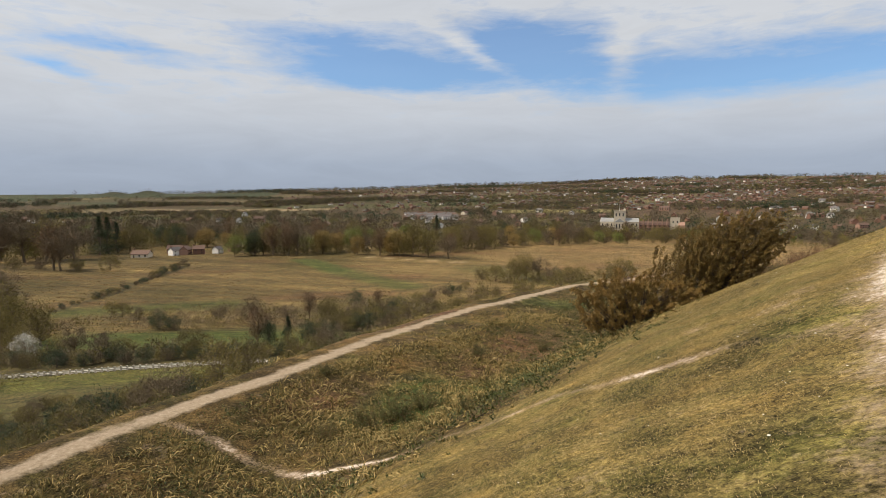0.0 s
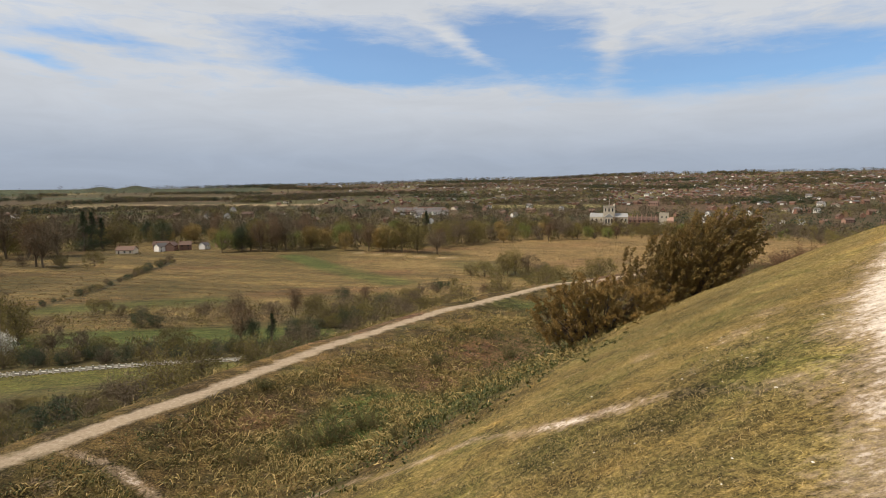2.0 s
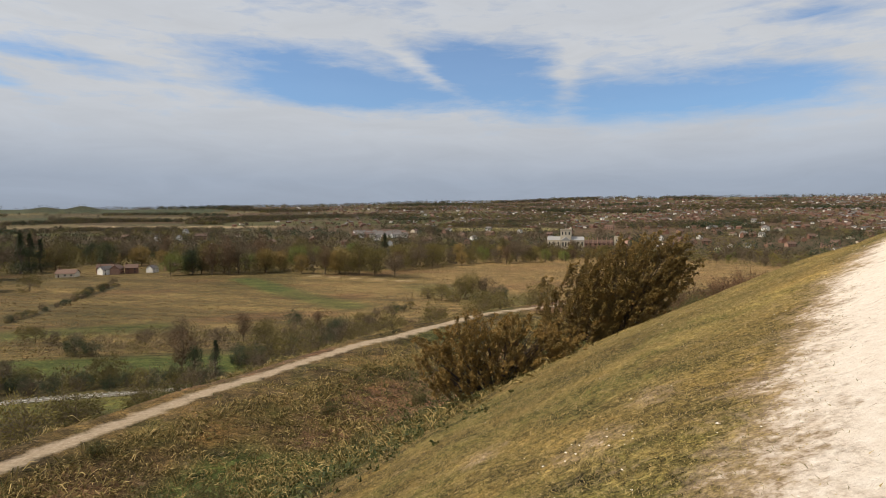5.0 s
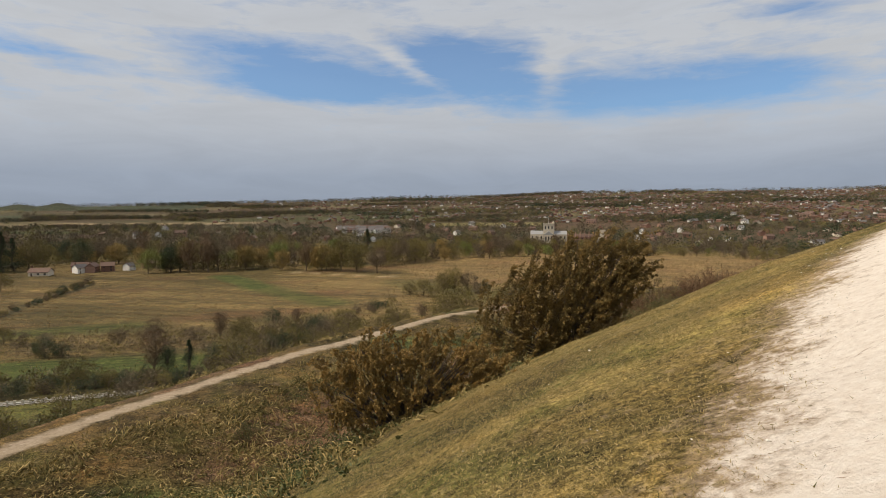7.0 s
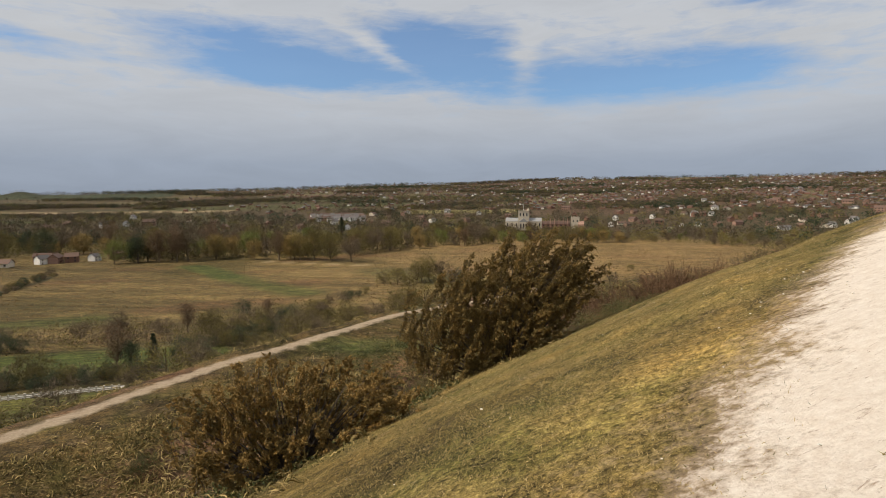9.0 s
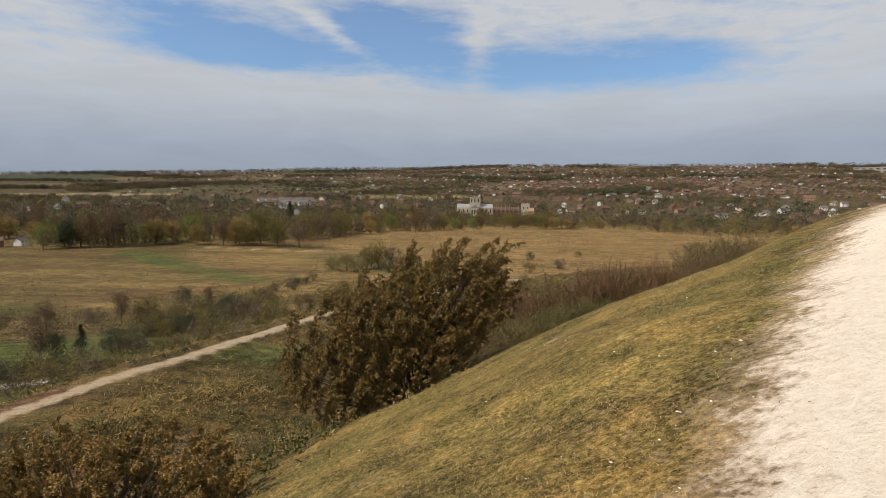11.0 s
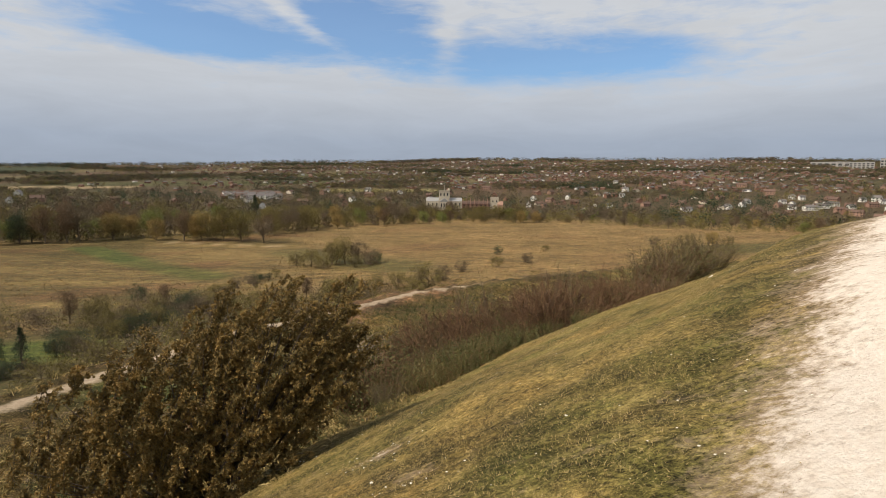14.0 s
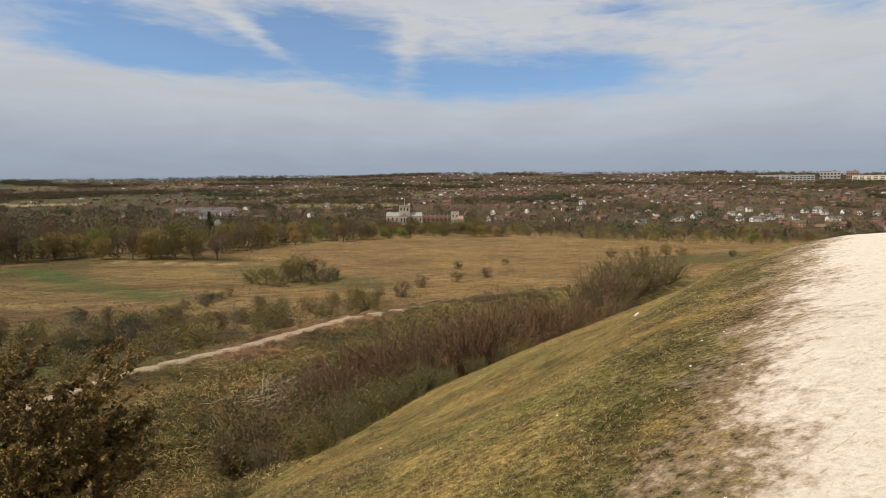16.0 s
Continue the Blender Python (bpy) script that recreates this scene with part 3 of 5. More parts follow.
    at.data.foreach_set("value", lane.astype(np.float32))
    return ob


ground = build_ground()

# ---- plants: builders ----


def juniper(name, label, base, foot, spread, limbs_n, depth, lean, sprays, seed, open_=0.0):
    """A wind-bent juniper: limbs rise from a row of stems and carry a dense mass of fat nodding plumes."""
    rng = np.random.default_rng(seed)
    ob = thing(name, label, "shrub", place=pose(*base))
    wood, leaf = Buf(), Buf()
    angs, lens = spread
    grid = np.linspace(angs[0], angs[-1], 200)
    weight = np.interp(grid, angs, lens) ** 1.6

    def spot(reach, across):
        th = rng.choice(grid, p=weight / weight.sum())
        t = (th - angs[0]) / (angs[-1] - angs[0])
        q = radians(th)
        d = np.array([math.sin(q), 0, math.cos(q)])
        root = np.array(foot) * np.clip(t + rng.normal() * 0.06, 0, 1) + np.array([0, 0, -0.1])
        ln = np.interp(th, angs, lens) * (0.93 + 0.09 * math.sin(th * 0.42 + seed) + 0.05 * math.sin(th * 1.3))
        side = np.array([0, across * depth * math.sqrt(max(0.05, 1 - (reach * 0.95) ** 2)), 0])
        return root, d, ln, root + d * ln * reach + side

    for k in range(limbs_n):
        root, d, ln, tip = spot(rng.uniform(0.55, 0.9), rng.uniform(-0.8, 0.8))
        u = np.linspace(0, 1, 6)[:, None]
        pts = root + (tip - root) * u + np.array([lean, 0, -0.5]) * ln * 0.2 * (u ** 2 - u)
        wood.tube(pts, np.linspace(0.022, 0.004, 6), 4)
    for k in range(sprays):
        reach = math.sqrt(rng.uniform(0.01, 1)) * 0.92 if rng.uniform() < 0.85 else rng.uniform(0.05, 0.45)
        across = rng.choice((-1, 1)) * rng.uniform(0.0, 1) ** 0.5
        root, d, ln, p = spot(reach, across)
        out = unit(d * (0.4 + open_) + np.array([lean, across * 0.22, 0.8]) + rng.normal(size=3) * (0.08 + open_))
        length = rng.uniform(0.5, 0.95) * (1 - 0.25 * open_)
        nod = np.array([rng.normal() * 0.12 + 0.05, rng.normal() * 0.14 - 0.05, -0.26]) * length
        fat = rng.uniform(0.045, 0.078)
        u = np.linspace(0, 1, 6)
        core = p + out * ((u - 0.4) * length)[:, None] + nod * (u ** 3)[:, None]
        wood.tube(core, [0.007, 0.006, 0.006, 0.005, 0.004, 0.002], 3)
        # short side twigs lie close along the plume, each thick with needles
        twigs, per = 38, 24
        v = rng.uniform(0.0, 1, twigs)
        off = unit(rng.normal(size=(twigs, 3)))
        foot_p = p + out * ((v - 0.4) * length)[:, None] + nod * (v ** 3)[:, None] + off * (fat * rng.uniform(0.2, 0.95, twigs) * np.sqrt(np.clip(1.05 - v, 0, 1)))[:, None]
        way = unit(out * 0.45 + off * 0.7 + np.array([0, 0, -0.55]))
        reach_t = rng.uniform(0.03, 0.07, twigs)
        u = rng.uniform(0, 1, (twigs, per))
        q = foot_p[:, None] + way[:, None] * (u * reach_t[:, None])[..., None] + rng.normal(size=(twigs, per, 3)) * 0.009
        dirs = way[:, None] * 0.7 + rng.normal(size=(twigs, per, 3)) * 0.5
        leaf.blades(q.reshape(-1, 3), dirs.reshape(-1, 3), rng.uniform(0.02, 0.036, twigs * per), rng.uniform(0.008, 0.012, twigs * per), rng)
    tagged(part("wood", wood, BARK, ob, "grey-brown twisted wood"), kind="stuff")
    part("foliage", leaf, JUNIPER, ob)
    return ob


def twig_clump(rng, h, rad, stems, twigs, wood, thick=0.014, lean=(0.0, 0.0)):
    """Stems that rise from one stool and split into fine twigs; returns the twig ends and ways."""
    ends, ways = [], []
    for k in range(stems):
        q = rng.uniform(0, 2 * np.pi)
        out = rad * math.sqrt(rng.uniform(0, 1))
        foot = np.array([math.cos(q), math.sin(q), 0]) * out * 0.35 + np.array([0, 0, -0.1])
        tip = np.array([math.cos(q) * out + lean[0], math.sin(q) * out + lean[1], h * rng.uniform(0.6, 1.0) * (1 - 0.35 * (out / rad) ** 2)])
        u = np.linspace(0, 1, 4)[:, None]
        pts = foot + (tip - foot) * u + rng.normal(size=(4, 3)) * 0.09 * h * u
        wood.tube(pts, np.linspace(thick, thick * 0.3, 4), 3)
        v = rng.uniform(0.25, 1, twigs)
        i = np.minimum((v * 3).astype(int), 2)
        p = pts[i] + (pts[i + 1] - pts[i]) * (v * 3 - i)[:, None]
        d = unit(tip - foot) * 0.7 + rng.normal(size=(twigs, 3)) * 0.8
        ends.append(p), ways.append(d)
    return np.concatenate(ends), np.concatenate(ways)


def shrub_kind(seed, h, rad, stems, twigs, twig_mat, leaf_mat, leaf_n, leaf_len, name="shrub", twig_len=0.3, twig_w=0.006):
    """One shrub with its stems, twigs and leaves, set at the origin."""
    rng = np.random.default_rng(seed)
    ob = thing(name, "", "shrub")
    wood, leaf = Buf(), Buf()
    p, d = twig_clump(rng, h, rad, stems, twigs, wood, 0.011 * h)
    wood.blades(p, d, rng.uniform(0.5, 1.3, len(p)) * twig_len * h / 2, twig_w * h / 2, rng)
    part("wood", wood, twig_mat, ob)
    if leaf_n:
        k = rng.integers(0, len(p), leaf_n)
        q = p[k] + unit(d[k]) * (rng.uniform(0.1, 1.1, leaf_n) * twig_len * h / 2)[:, None] + rng.normal(size=(leaf_n, 3)) * 0.05 * h
        leaf.leaves(q, d[k] + rng.normal(size=(leaf_n, 3)), leaf_len * rng.uniform(0.6, 1.3, leaf_n), leaf_len * 0.28, rng)
        part("foliage", leaf, leaf_mat, ob)
    return ob


def tree_kind(seed, h, crown_w, kind, twig_mat, leaf_mat, clumps, per, sprig, leaf_share=1.0, low=0.25, name="tree"):
    """A tree: tapered trunk, limbs to every clump of the crown, and the crown of small sprigs."""
    rng = np.random.default_rng(seed)
    ob = thing(name, "", "tree")
    wood, crown = Buf(), Buf()
    trunk = np.array([(0, 0, -0.4), (0.02 * h, 0, 0.25 * h), (0.0, 0.02 * h, 0.5 * h), (0.02 * h, 0.01 * h, 0.82 * h)]) + rng.normal(size=(4, 3)) * 0.012 * h
    wood.tube(trunk, [0.026 * h, 0.019 * h, 0.011 * h, 0.003 * h], 6)
    for k in range(clumps):
        if kind == "cone":
            t = rng.uniform(0.08, 1)
            rr = crown_w * (1 - t) * rng.uniform(0.6, 1.05)
            q = rng.uniform(0, 6.28)
            c = np.array([math.cos(q) * rr, math.sin(q) * rr, h * t])
            size = 0.11 * h * (1.15 - t)
        else:
            v = unit(rng.normal(size=3)) * rng.uniform(0.35, 1) ** 0.5
            lump = 0.78 + 0.3 * math.sin(v[0] * 4 + seed) * math.cos(v[1] * 3.3 + seed * 2)
            mid, half = (1 + low) / 2 * h, (1 - low) / 2 * h
            c = np.array([v[0] * crown_w * lump, v[1] * crown_w * lump, mid + v[2] * half * (0.85 + 0.15 * lump)])
            size = 0.11 * h if kind != "spread" else 0.13 * h
            size = size * rng.uniform(0.7, 1.3)
        t0 = np.clip(c[2] / h * 0.75 - 0.08, 0.12, 0.8)
        root = np.array([np.interp(t0, [0, 0.25, 0.5, 0.82], trunk[:, j]) for j in range(3)])
        mid_p = (root + c) / 2 + np.array([0, 0, -0.03 * h]) + rng.normal(size=3) * 0.02 * h
        wood.tube([root, mid_p, c], [0.0075 * h, 0.005 * h, 0.0015 * h], 3)
        m = per
        p = c + rng.normal(size=(m, 3)) * size * np.array([0.62, 0.62, 0.5])
        d = unit(p - c) + unit(c - np.array([0, 0, 0.3 * h])) * 0.6 + rng.normal(size=(m, 3)) * 0.35
        if kind == "weep":
            d[:, 2] -= 0.9
        cut = int(m * leaf_share)
        crown.blades(p[:cut], d[:cut], sprig * rng.uniform(0.6, 1.4, cut), sprig * 0.17 * rng.uniform(0.6, 1.3, cut), rng)
        wood.blades(c + (p[cut:] - c) * 0.4, d[cut:], sprig * 1.9 * rng.uniform(0.6, 1.3, m - cut), sprig * 0.05, rng)
    part("trunk", wood, twig_mat, ob)
    part("crown", crown, leaf_mat, ob)
    return ob


def put(proto, x, y, label, group="", turn=None, scale=1.0, rng=random, sink=0.0, tilt=0.0):
    """A copy of a built thing, standing on the ground."""
    turn = rng.uniform(0, 360) if turn is None else turn
    m = pose(x, y, ground_at(x, y) - sink, 0, tilt, turn) @ Matrix.Diagonal((scale, scale, scale * rng.uniform(0.92, 1.08), 1))
    ob = copy_thing(proto, m)
    ob.matrix_basis = m
    return tagged(ob, label, group=group)


def discard(ob):
    for o in (*ob.children_recursive, ob):
        bpy.data.objects.remove(o)


random.seed(7)

# ---- junipers on the bank ----
juniper("juniper", "large wind-bent juniper with drooping golden-brown sprays on the bank", (9.75, 21.35, -2.2), (1.5, 0.0, 0.68),
        ([-74, -62, -50, -34, -16, 15, 33, 46], [1.9, 2.5, 2.75, 2.75, 2.9, 3.4, 3.4, 2.4]), 60, 0.95, 0.46, 600, 21)
juniper("juniper", "low sprawling juniper with dark inside and spiky tips on bank", (5.1, 17.2, -2.45), (1.3, 0.0, 0.5),
        ([-80, -60, -30, 10, 45, 68], [1.0, 1.75, 2.1, 1.7, 1.9, 1.5]), 70, 0.7, 0.15, 215, 22, 0.34)

# ---- thicket behind the junipers ----
brown_a = shrub_kind(31, 2.0, 1.6, 80, 70, TWIG_BROWN, WITHERED, 4200, 0.036, twig_w=0.0045)
brown_b = shrub_kind(32, 1.7, 1.5, 70, 60, TWIG_BROWN, BRAMBLE, 5200, 0.055, twig_w=0.0045)
brown_c = shrub_kind(33, 1.9, 1.6, 70, 60, TWIG_GREY, BUD_OLIVE, 4200, 0.05, twig_w=0.0045)
thicket = [(15.6, 33.4, 0, 0.5), (17.2, 33.8, 0, 0.75), (18.8, 34.3, 0, 1.05), (20.4, 34.8, 0, 1.05), (22.0, 35.4, 1, 1.1), (23.6, 35.6, 0, 1.0), (25.0, 36.2, 1, 1.1),
           (26.6, 38.2, 0, 1.1), (28.6, 39.6, 1, 1.1), (30.5, 41.4, 0, 1.2), (32.6, 43.0, 1, 1.2), (35.0, 44.6, 2, 1.2), (18.2, 36.2, 1, 1.0), (21.4, 37.6, 2, 1.1),
           (24.4, 39.2, 1, 1.1), (27.6, 41.8, 2, 1.2), (37.4, 46.4, 1, 1.2), (40.2, 48.6, 2, 1.2), (43.2, 50.6, 1, 1.2), (46.5, 52.4, 2, 1.1), (20.6, 32.4, 1, 0.6), (23.2, 33.4, 1, 0.6),
           (26.4, 35.4, 1, 0.6), (29.6, 38.0, 1, 0.65), (33.0, 41.0, 2, 0.7), (50.0, 54.0, 2, 1.0), (14.4, 30.8, 1, 0.6), (38.5, 44.0, 2, 0.8)]
fill = random.Random(3)
for k in range(34):
    a = 33 + 30 * (k + fill.random()) / 34
    sx = -9.2 + 0.34 * (a - 34) + fill.uniform(-2.6, 1.6)
    thicket.append((a * 0.66 + sx * 0.75, a * 0.75 - sx * 0.66, fill.choice((0, 1, 1, 2, 2)), fill.uniform(0.4, 0.95)))
for a, sx, sc in ((50, 1.5, 0.5), (53, 3.0, 0.45), (56, 4.5, 0.5), (59, 6.2, 0.5), (55, 1.0, 0.6), (62, 8.5, 0.5), (60, 3.0, 0.7), (66, 9, 0.6)):
    thicket.append((a * 0.66 + sx * 0.75, a * 0.75 - sx * 0.66, 2, sc))
for k in range(30):   # low leafy fringe before the thicket
    a = 31 + 20 * (k + fill.random()) / 30
    sx = -7.0 + 0.34 * (a - 34) + fill.uniform(-0.8, 0.9)
    thicket.append((a * 0.66 + sx * 0.75, a * 0.75 - sx * 0.66, fill.choice((1, 2)), fill.uniform(0.22, 0.4)))
for k in range(30):   # olive shrubs along the rim where the turf turns down
    a = 38 + 18 * (k + fill.random()) / 30
    sx = -4.2 + 0.26 * (a - 38) + fill.uniform(-1.4, 0.6)
    thicket.append((a * 0.66 + sx * 0.75, a * 0.75 - sx * 0.66, fill.choice((1, 2, 2, 0)), fill.uniform(0.55, 1.0)))
for x, y, k, sc in thicket:
    sc *= 1.6
    put((brown_a, brown_b, brown_c)[k], x, y, ("reddish-brown leafless shrub with dense twigs in the thicket", "brown twiggy shrub with olive buds on the bank",
                                              "grey-brown shrub with first olive buds on the bank")[k], "thicket on the bank", scale=sc)


def brush_pile():
    """Cut branches lying on the bank."""
    rng = np.random.default_rng(41)
    x0, y0 = 15.4, 37.2
    ob = thing("brush_pile", "heap of pale dead cut branches lying on the bank", "branches", place=pose(x0, y0, ground_at(x0, y0)))
    for k in range(34):
        p = np.array([rng.normal() * 0.9, rng.normal() * 0.7, 0.0])
        q = rng.normal() * 0.5 + 0.5
        ln = rng.uniform(1.2, 2.8)
        d = np.array([math.cos(q), math.sin(q) * 0.8, rng.uniform(0.0, 0.42)])
        u = np.linspace(0, 1, 5)[:, None]
        pts = p + d * u * ln + rng.normal(size=(5, 3)) * 0.05
        pts[:, 2] += np.maximum(0, height(pts[:, 0] + x0, pts[:, 1] + y0) - ground_at(x0, y0)) + 0.05
        buf = Buf().tube(pts, np.linspace(0.022, 0.005, 5), 4)
        part("branch", buf, DEADWOOD, ob)
    return ob


brush_pile()

# ---- scrub in and beyond the ditch ----
green_scrub = shrub_kind(34, 1.0, 0.9, 34, 26, TWIG_BROWN, BRAMBLE, 3600, 0.05)
for x, y, sc in ((-1.9, 16.9, 0.8), (-2.7, 16.1, 0.7), (-0.9, 17.4, 0.55), (-3.8, 15.2, 0.5), (1.2, 23.2, 0.5), (4.3, 25.0, 0.5), (2.4, 20.5, 0.45), (7.2, 24.6, 0.5), (11.4, 27.6, 0.5),
                 (0.3, 13.2, 0.3), (13.3, 26.0, 0.45), (13.9, 24.6, 0.4), (-4.6, 19.6, 0.4), (8.6, 22.4, 0.45), (12.2, 23.6, 0.4)):
    put(green_scrub, x, y, "low green and brown bramble clump in the grassy ditch", "brambles in the ditch", scale=sc)
fringe = random.Random(6)
for k in range(46):   # leafy brambles between the turf and the thicket
    a = 29 + 26 * (k + fringe.random()) / 46
    sx = -4.6 + 0.2 * (a - 34) + fringe.uniform(-1.6, 0.7)
    put(green_scrub, a * 0.66 + sx * 0.75, a * 0.75 - sx * 0.66, "low olive-leaved bramble clump beside the brown thicket", "brambles by the thicket", scale=fringe.uniform(0.4, 1.0), rng=fringe)
rng = random.Random(5)
slope = []
for k in range(64):   # hedge bushes down the hillside
    az, r = radians(-42 + 19 * k / 63 + rng.uniform(-0.6, 0.6)), rng.uniform(50, 68)
    slope.append((r * math.sin(az), r * math.cos(az)))
for k in range(12):
    az, r = radians(-42 + 14 * k / 11 + rng.uniform(-1, 1)), rng.uniform(27, 40)
    slope.append((r * math.sin(az), r * math.cos(az)))
for k in range(26):   # along the outer edge of the lower path
    a = 14 + 40 * k / 25 + rng.uniform(-1, 1)
    s = float(lower_path(a)) - rng.uniform(3.5, 9) - (4 if a < 24 else 0)
    slope.append((a * 0.66 + s * 0.75, a * 0.75 - s * 0.66))
lower = []
for k in range(56):   # dense dark belt low on the hillside
    az, r = radians(-41 + 15 * k / 55 + rng.uniform(-0.6, 0.6)), rng.uniform(88, 128)
    lower.append((r * math.sin(az), r * math.cos(az), rng.uniform(1.8, 3.6)))
for k in range(46):   # scrub that climbs beside the lower path
    u = rng.random()
    lower.append((-46 + 62 * u + rng.uniform(-7, 7), 178 + 135 * u + rng.uniform(-8, 8), rng.uniform(3.5, 7)))
# ---- trees of the valley ----
kinds = {
    "bare": [tree_kind(51, 16, 6.0, "round", TWIG_GREY, TWIG_GREY, 54, 66, 0.62, 0.45), tree_kind(52, 15, 6.6, "round", TWIG_GREY, TWIG_GREY, 54, 66, 0.62, 0.45),
             tree_kind(53, 17, 5.2, "round", TWIG_GREY, TWIG_BROWN, 54, 66, 0.62, 0.5)],
    "olive": [tree_kind(54, 15, 6.2, "round", TWIG_GREY, BUD_OLIVE, 54, 70, 0.62, 0.75, 0.15), tree_kind(55, 14, 5.8, "spread", TWIG_GREY, BUD_OLIVE, 50, 70, 0.62, 0.8, 0.12)],
    "gold": [tree_kind(56, 13, 6.2, "weep", TWIG_GREY, BUD_GOLD, 52, 80, 0.7, 0.9, 0.12)],
    "fresh": [tree_kind(57, 14, 6.0, "round", TWIG_GREY, LEAF_FRESH, 52, 80, 0.62, 0.9, 0.12)],
    "dark": [tree_kind(58, 15, 4.6, "round", BARK, LEAF_DARK, 54, 80, 0.62, 0.95, 0.1), tree_kind(59, 18, 4.4, "cone", BARK, LEAF_DARK, 70, 60, 0.62, 0.97)],
    "bush": [tree_kind(60, 5, 3.6, "spread", TWIG_GREY, BUD_OLIVE, 44, 84, 0.27, 0.7, 0.0), tree_kind(61, 5, 3.4, "spread", TWIG_GREY, TWIG_GREY, 44, 84, 0.27, 0.55, 0.0),
             tree_kind(62, 5, 3.2, "spread", TWIG_GREY, BUD_OLIVE, 44, 84, 0.27, 0.6, 0.0)],
    "darkbush": [tree_kind(63, 5, 3.0, "spread", BARK, LEAF_DARK, 40, 84, 0.27, 0.9, 0.02)],
    "blossom": [tree_kind(64, 7, 3.0, "round", TWIG_GREY, BLOSSOM, 40, 70, 0.3, 0.9, 0.1)],
}
words = {"bare": "leafless grey-brown tree with fine twigs", "olive": "broadleaf tree in olive-coloured bud", "gold": "weeping willow with golden-orange shoots",
         "fresh": "willow in fresh yellow-green leaf", "dark": "dark evergreen tree", "bush": "rounded leafless meadow bush", "darkbush": "dense dark evergreen bush", "blossom": "small tree white with spring blossom"}
rng = random.Random(11)


def tree(kind, x, y, h, where, group):
    proto = rng.choice(kinds[kind])
    tall = {"bush": 5, "darkbush": 5, "blossom": 7}.get(kind, 15)
    ob = put(proto, x, y, words[kind] + " " + where, group, scale=h / tall, rng=rng)
    if "bush" in kind:
        ob.name = "bush"
        tagged(ob, category="bush")
    return ob


for i, (x, y) in enumerate(slope):
    if i < 76:
        tree(rng.choice(("bush", "bush", "bush", "bush", "darkbush")), x, y, rng.uniform(2.4, 4.0) if i < 64 else rng.uniform(1.0, 1.9), "on the open hillside", "bushes on the hillside")
    else:
        tree("bush", x, y, rng.uniform(1.3, 2.6), "beside the lower path", "bushes by the lower path")
for x, y, h in lower:
    tree(rng.choice(("bush", "bush", "darkbush")), x, y, h, "low on the hillside", "bushes low on the hillside")
for x, y, h in ((-186, 222, 17), (-194, 230, 19), (-200, 246, 18), (-190, 208, 15), (-208, 262, 19), (-178, 226, 14)):
    tree("bare", x, y, h, "at the meadow's edge", "tall trees at the meadow edge")
# below the hill, before and beyond the green lawn
for kind, x, y, h in (("bush", -73, 159, 8.5), ("dark", -54, 169, 8), ("dark", -48, 169, 9), ("bare", -58, 171, 13), ("bare", -78, 225, 10), ("darkbush", -106, 205, 7), ("darkbush", -100, 204, 5.5), ("bare", -55, 226, 10),
                      ("bush", -64, 226, 7), ("bush", -47, 226, 7), ("darkbush", -42, 262, 7), ("bush", -50, 240, 7), ("bush", -38, 232, 6.5), ("bush", -30, 236, 7), ("bare", -30, 252, 8), ("blossom", -121, 158, 8),
                      ("bare", -108, 160, 9), ("bare", -99, 160, 8), ("olive", -137, 169, 15), ("olive", -131, 178, 15), ("bush", -127, 164, 8), ("bush", -113, 163, 7), ("bush", -104, 165, 6), ("olive", -143, 180, 17), ("olive", -150, 190, 16), ("olive", -166, 205, 19), ("olive", -172, 190, 18), ("olive", -158, 176, 14), ("bare", -182, 214, 20), ("bush", -92, 157, 6), ("bush", -126, 226, 6),
                      ("bush", -134, 230, 6), ("bush", -92, 226, 6), ("bush", -118, 228, 5), ("bush", -142, 236, 5.5), ("bush", -85, 232, 5), ("olive", -40, 212, 7), ("olive", -33, 208, 8), ("olive", -26, 214, 8), ("bush", -20, 222, 7), ("bush", -12, 230, 7), ("olive", -4, 226, 8),
                      ("bush", 6, 234, 7), ("bush", 16, 242, 7), ("bare", 24, 246, 9), ("olive", 33, 250, 8), ("bush", 44, 252, 7), ("olive", 55, 256, 9), ("bush", 66, 262, 8), ("bare", 78, 268, 8), ("bush", 92, 276, 8), ("bush", -8, 215, 7), ("bare", 10, 222, 8), ("bush", 28, 228, 7),
                      ("bush", 48, 236, 7), ("bush", 70, 246, 7)):
    tree(kind, x, y, h, "at the foot of the hill", "trees below the hill")
for k in range(44):   # hedge by the road
    u = k / 43
    tree(rng.choice(("bush", "darkbush", "darkbush", "bush")), -132 + 84 * u + rng.uniform(-2, 2), 146 + 9 * u * u + rng.uniform(0, 8), rng.uniform(2.6, 5), "in the hedge by the road", "hedge by the road")
for k in range(44):   # ditch line between the meadows
    u = k / 43
    tree(rng.choice(("bush", "bush", "darkbush")), -174 - 23 * u ** 1.5 + rng.uniform(-3, 3), 234 + 192 * u + rng.uniform(-2, 2), rng.uniform(2.2, 5) * (0.6 + 0.6 * u), "along the meadow ditch", "ditch bushes in the meadow")
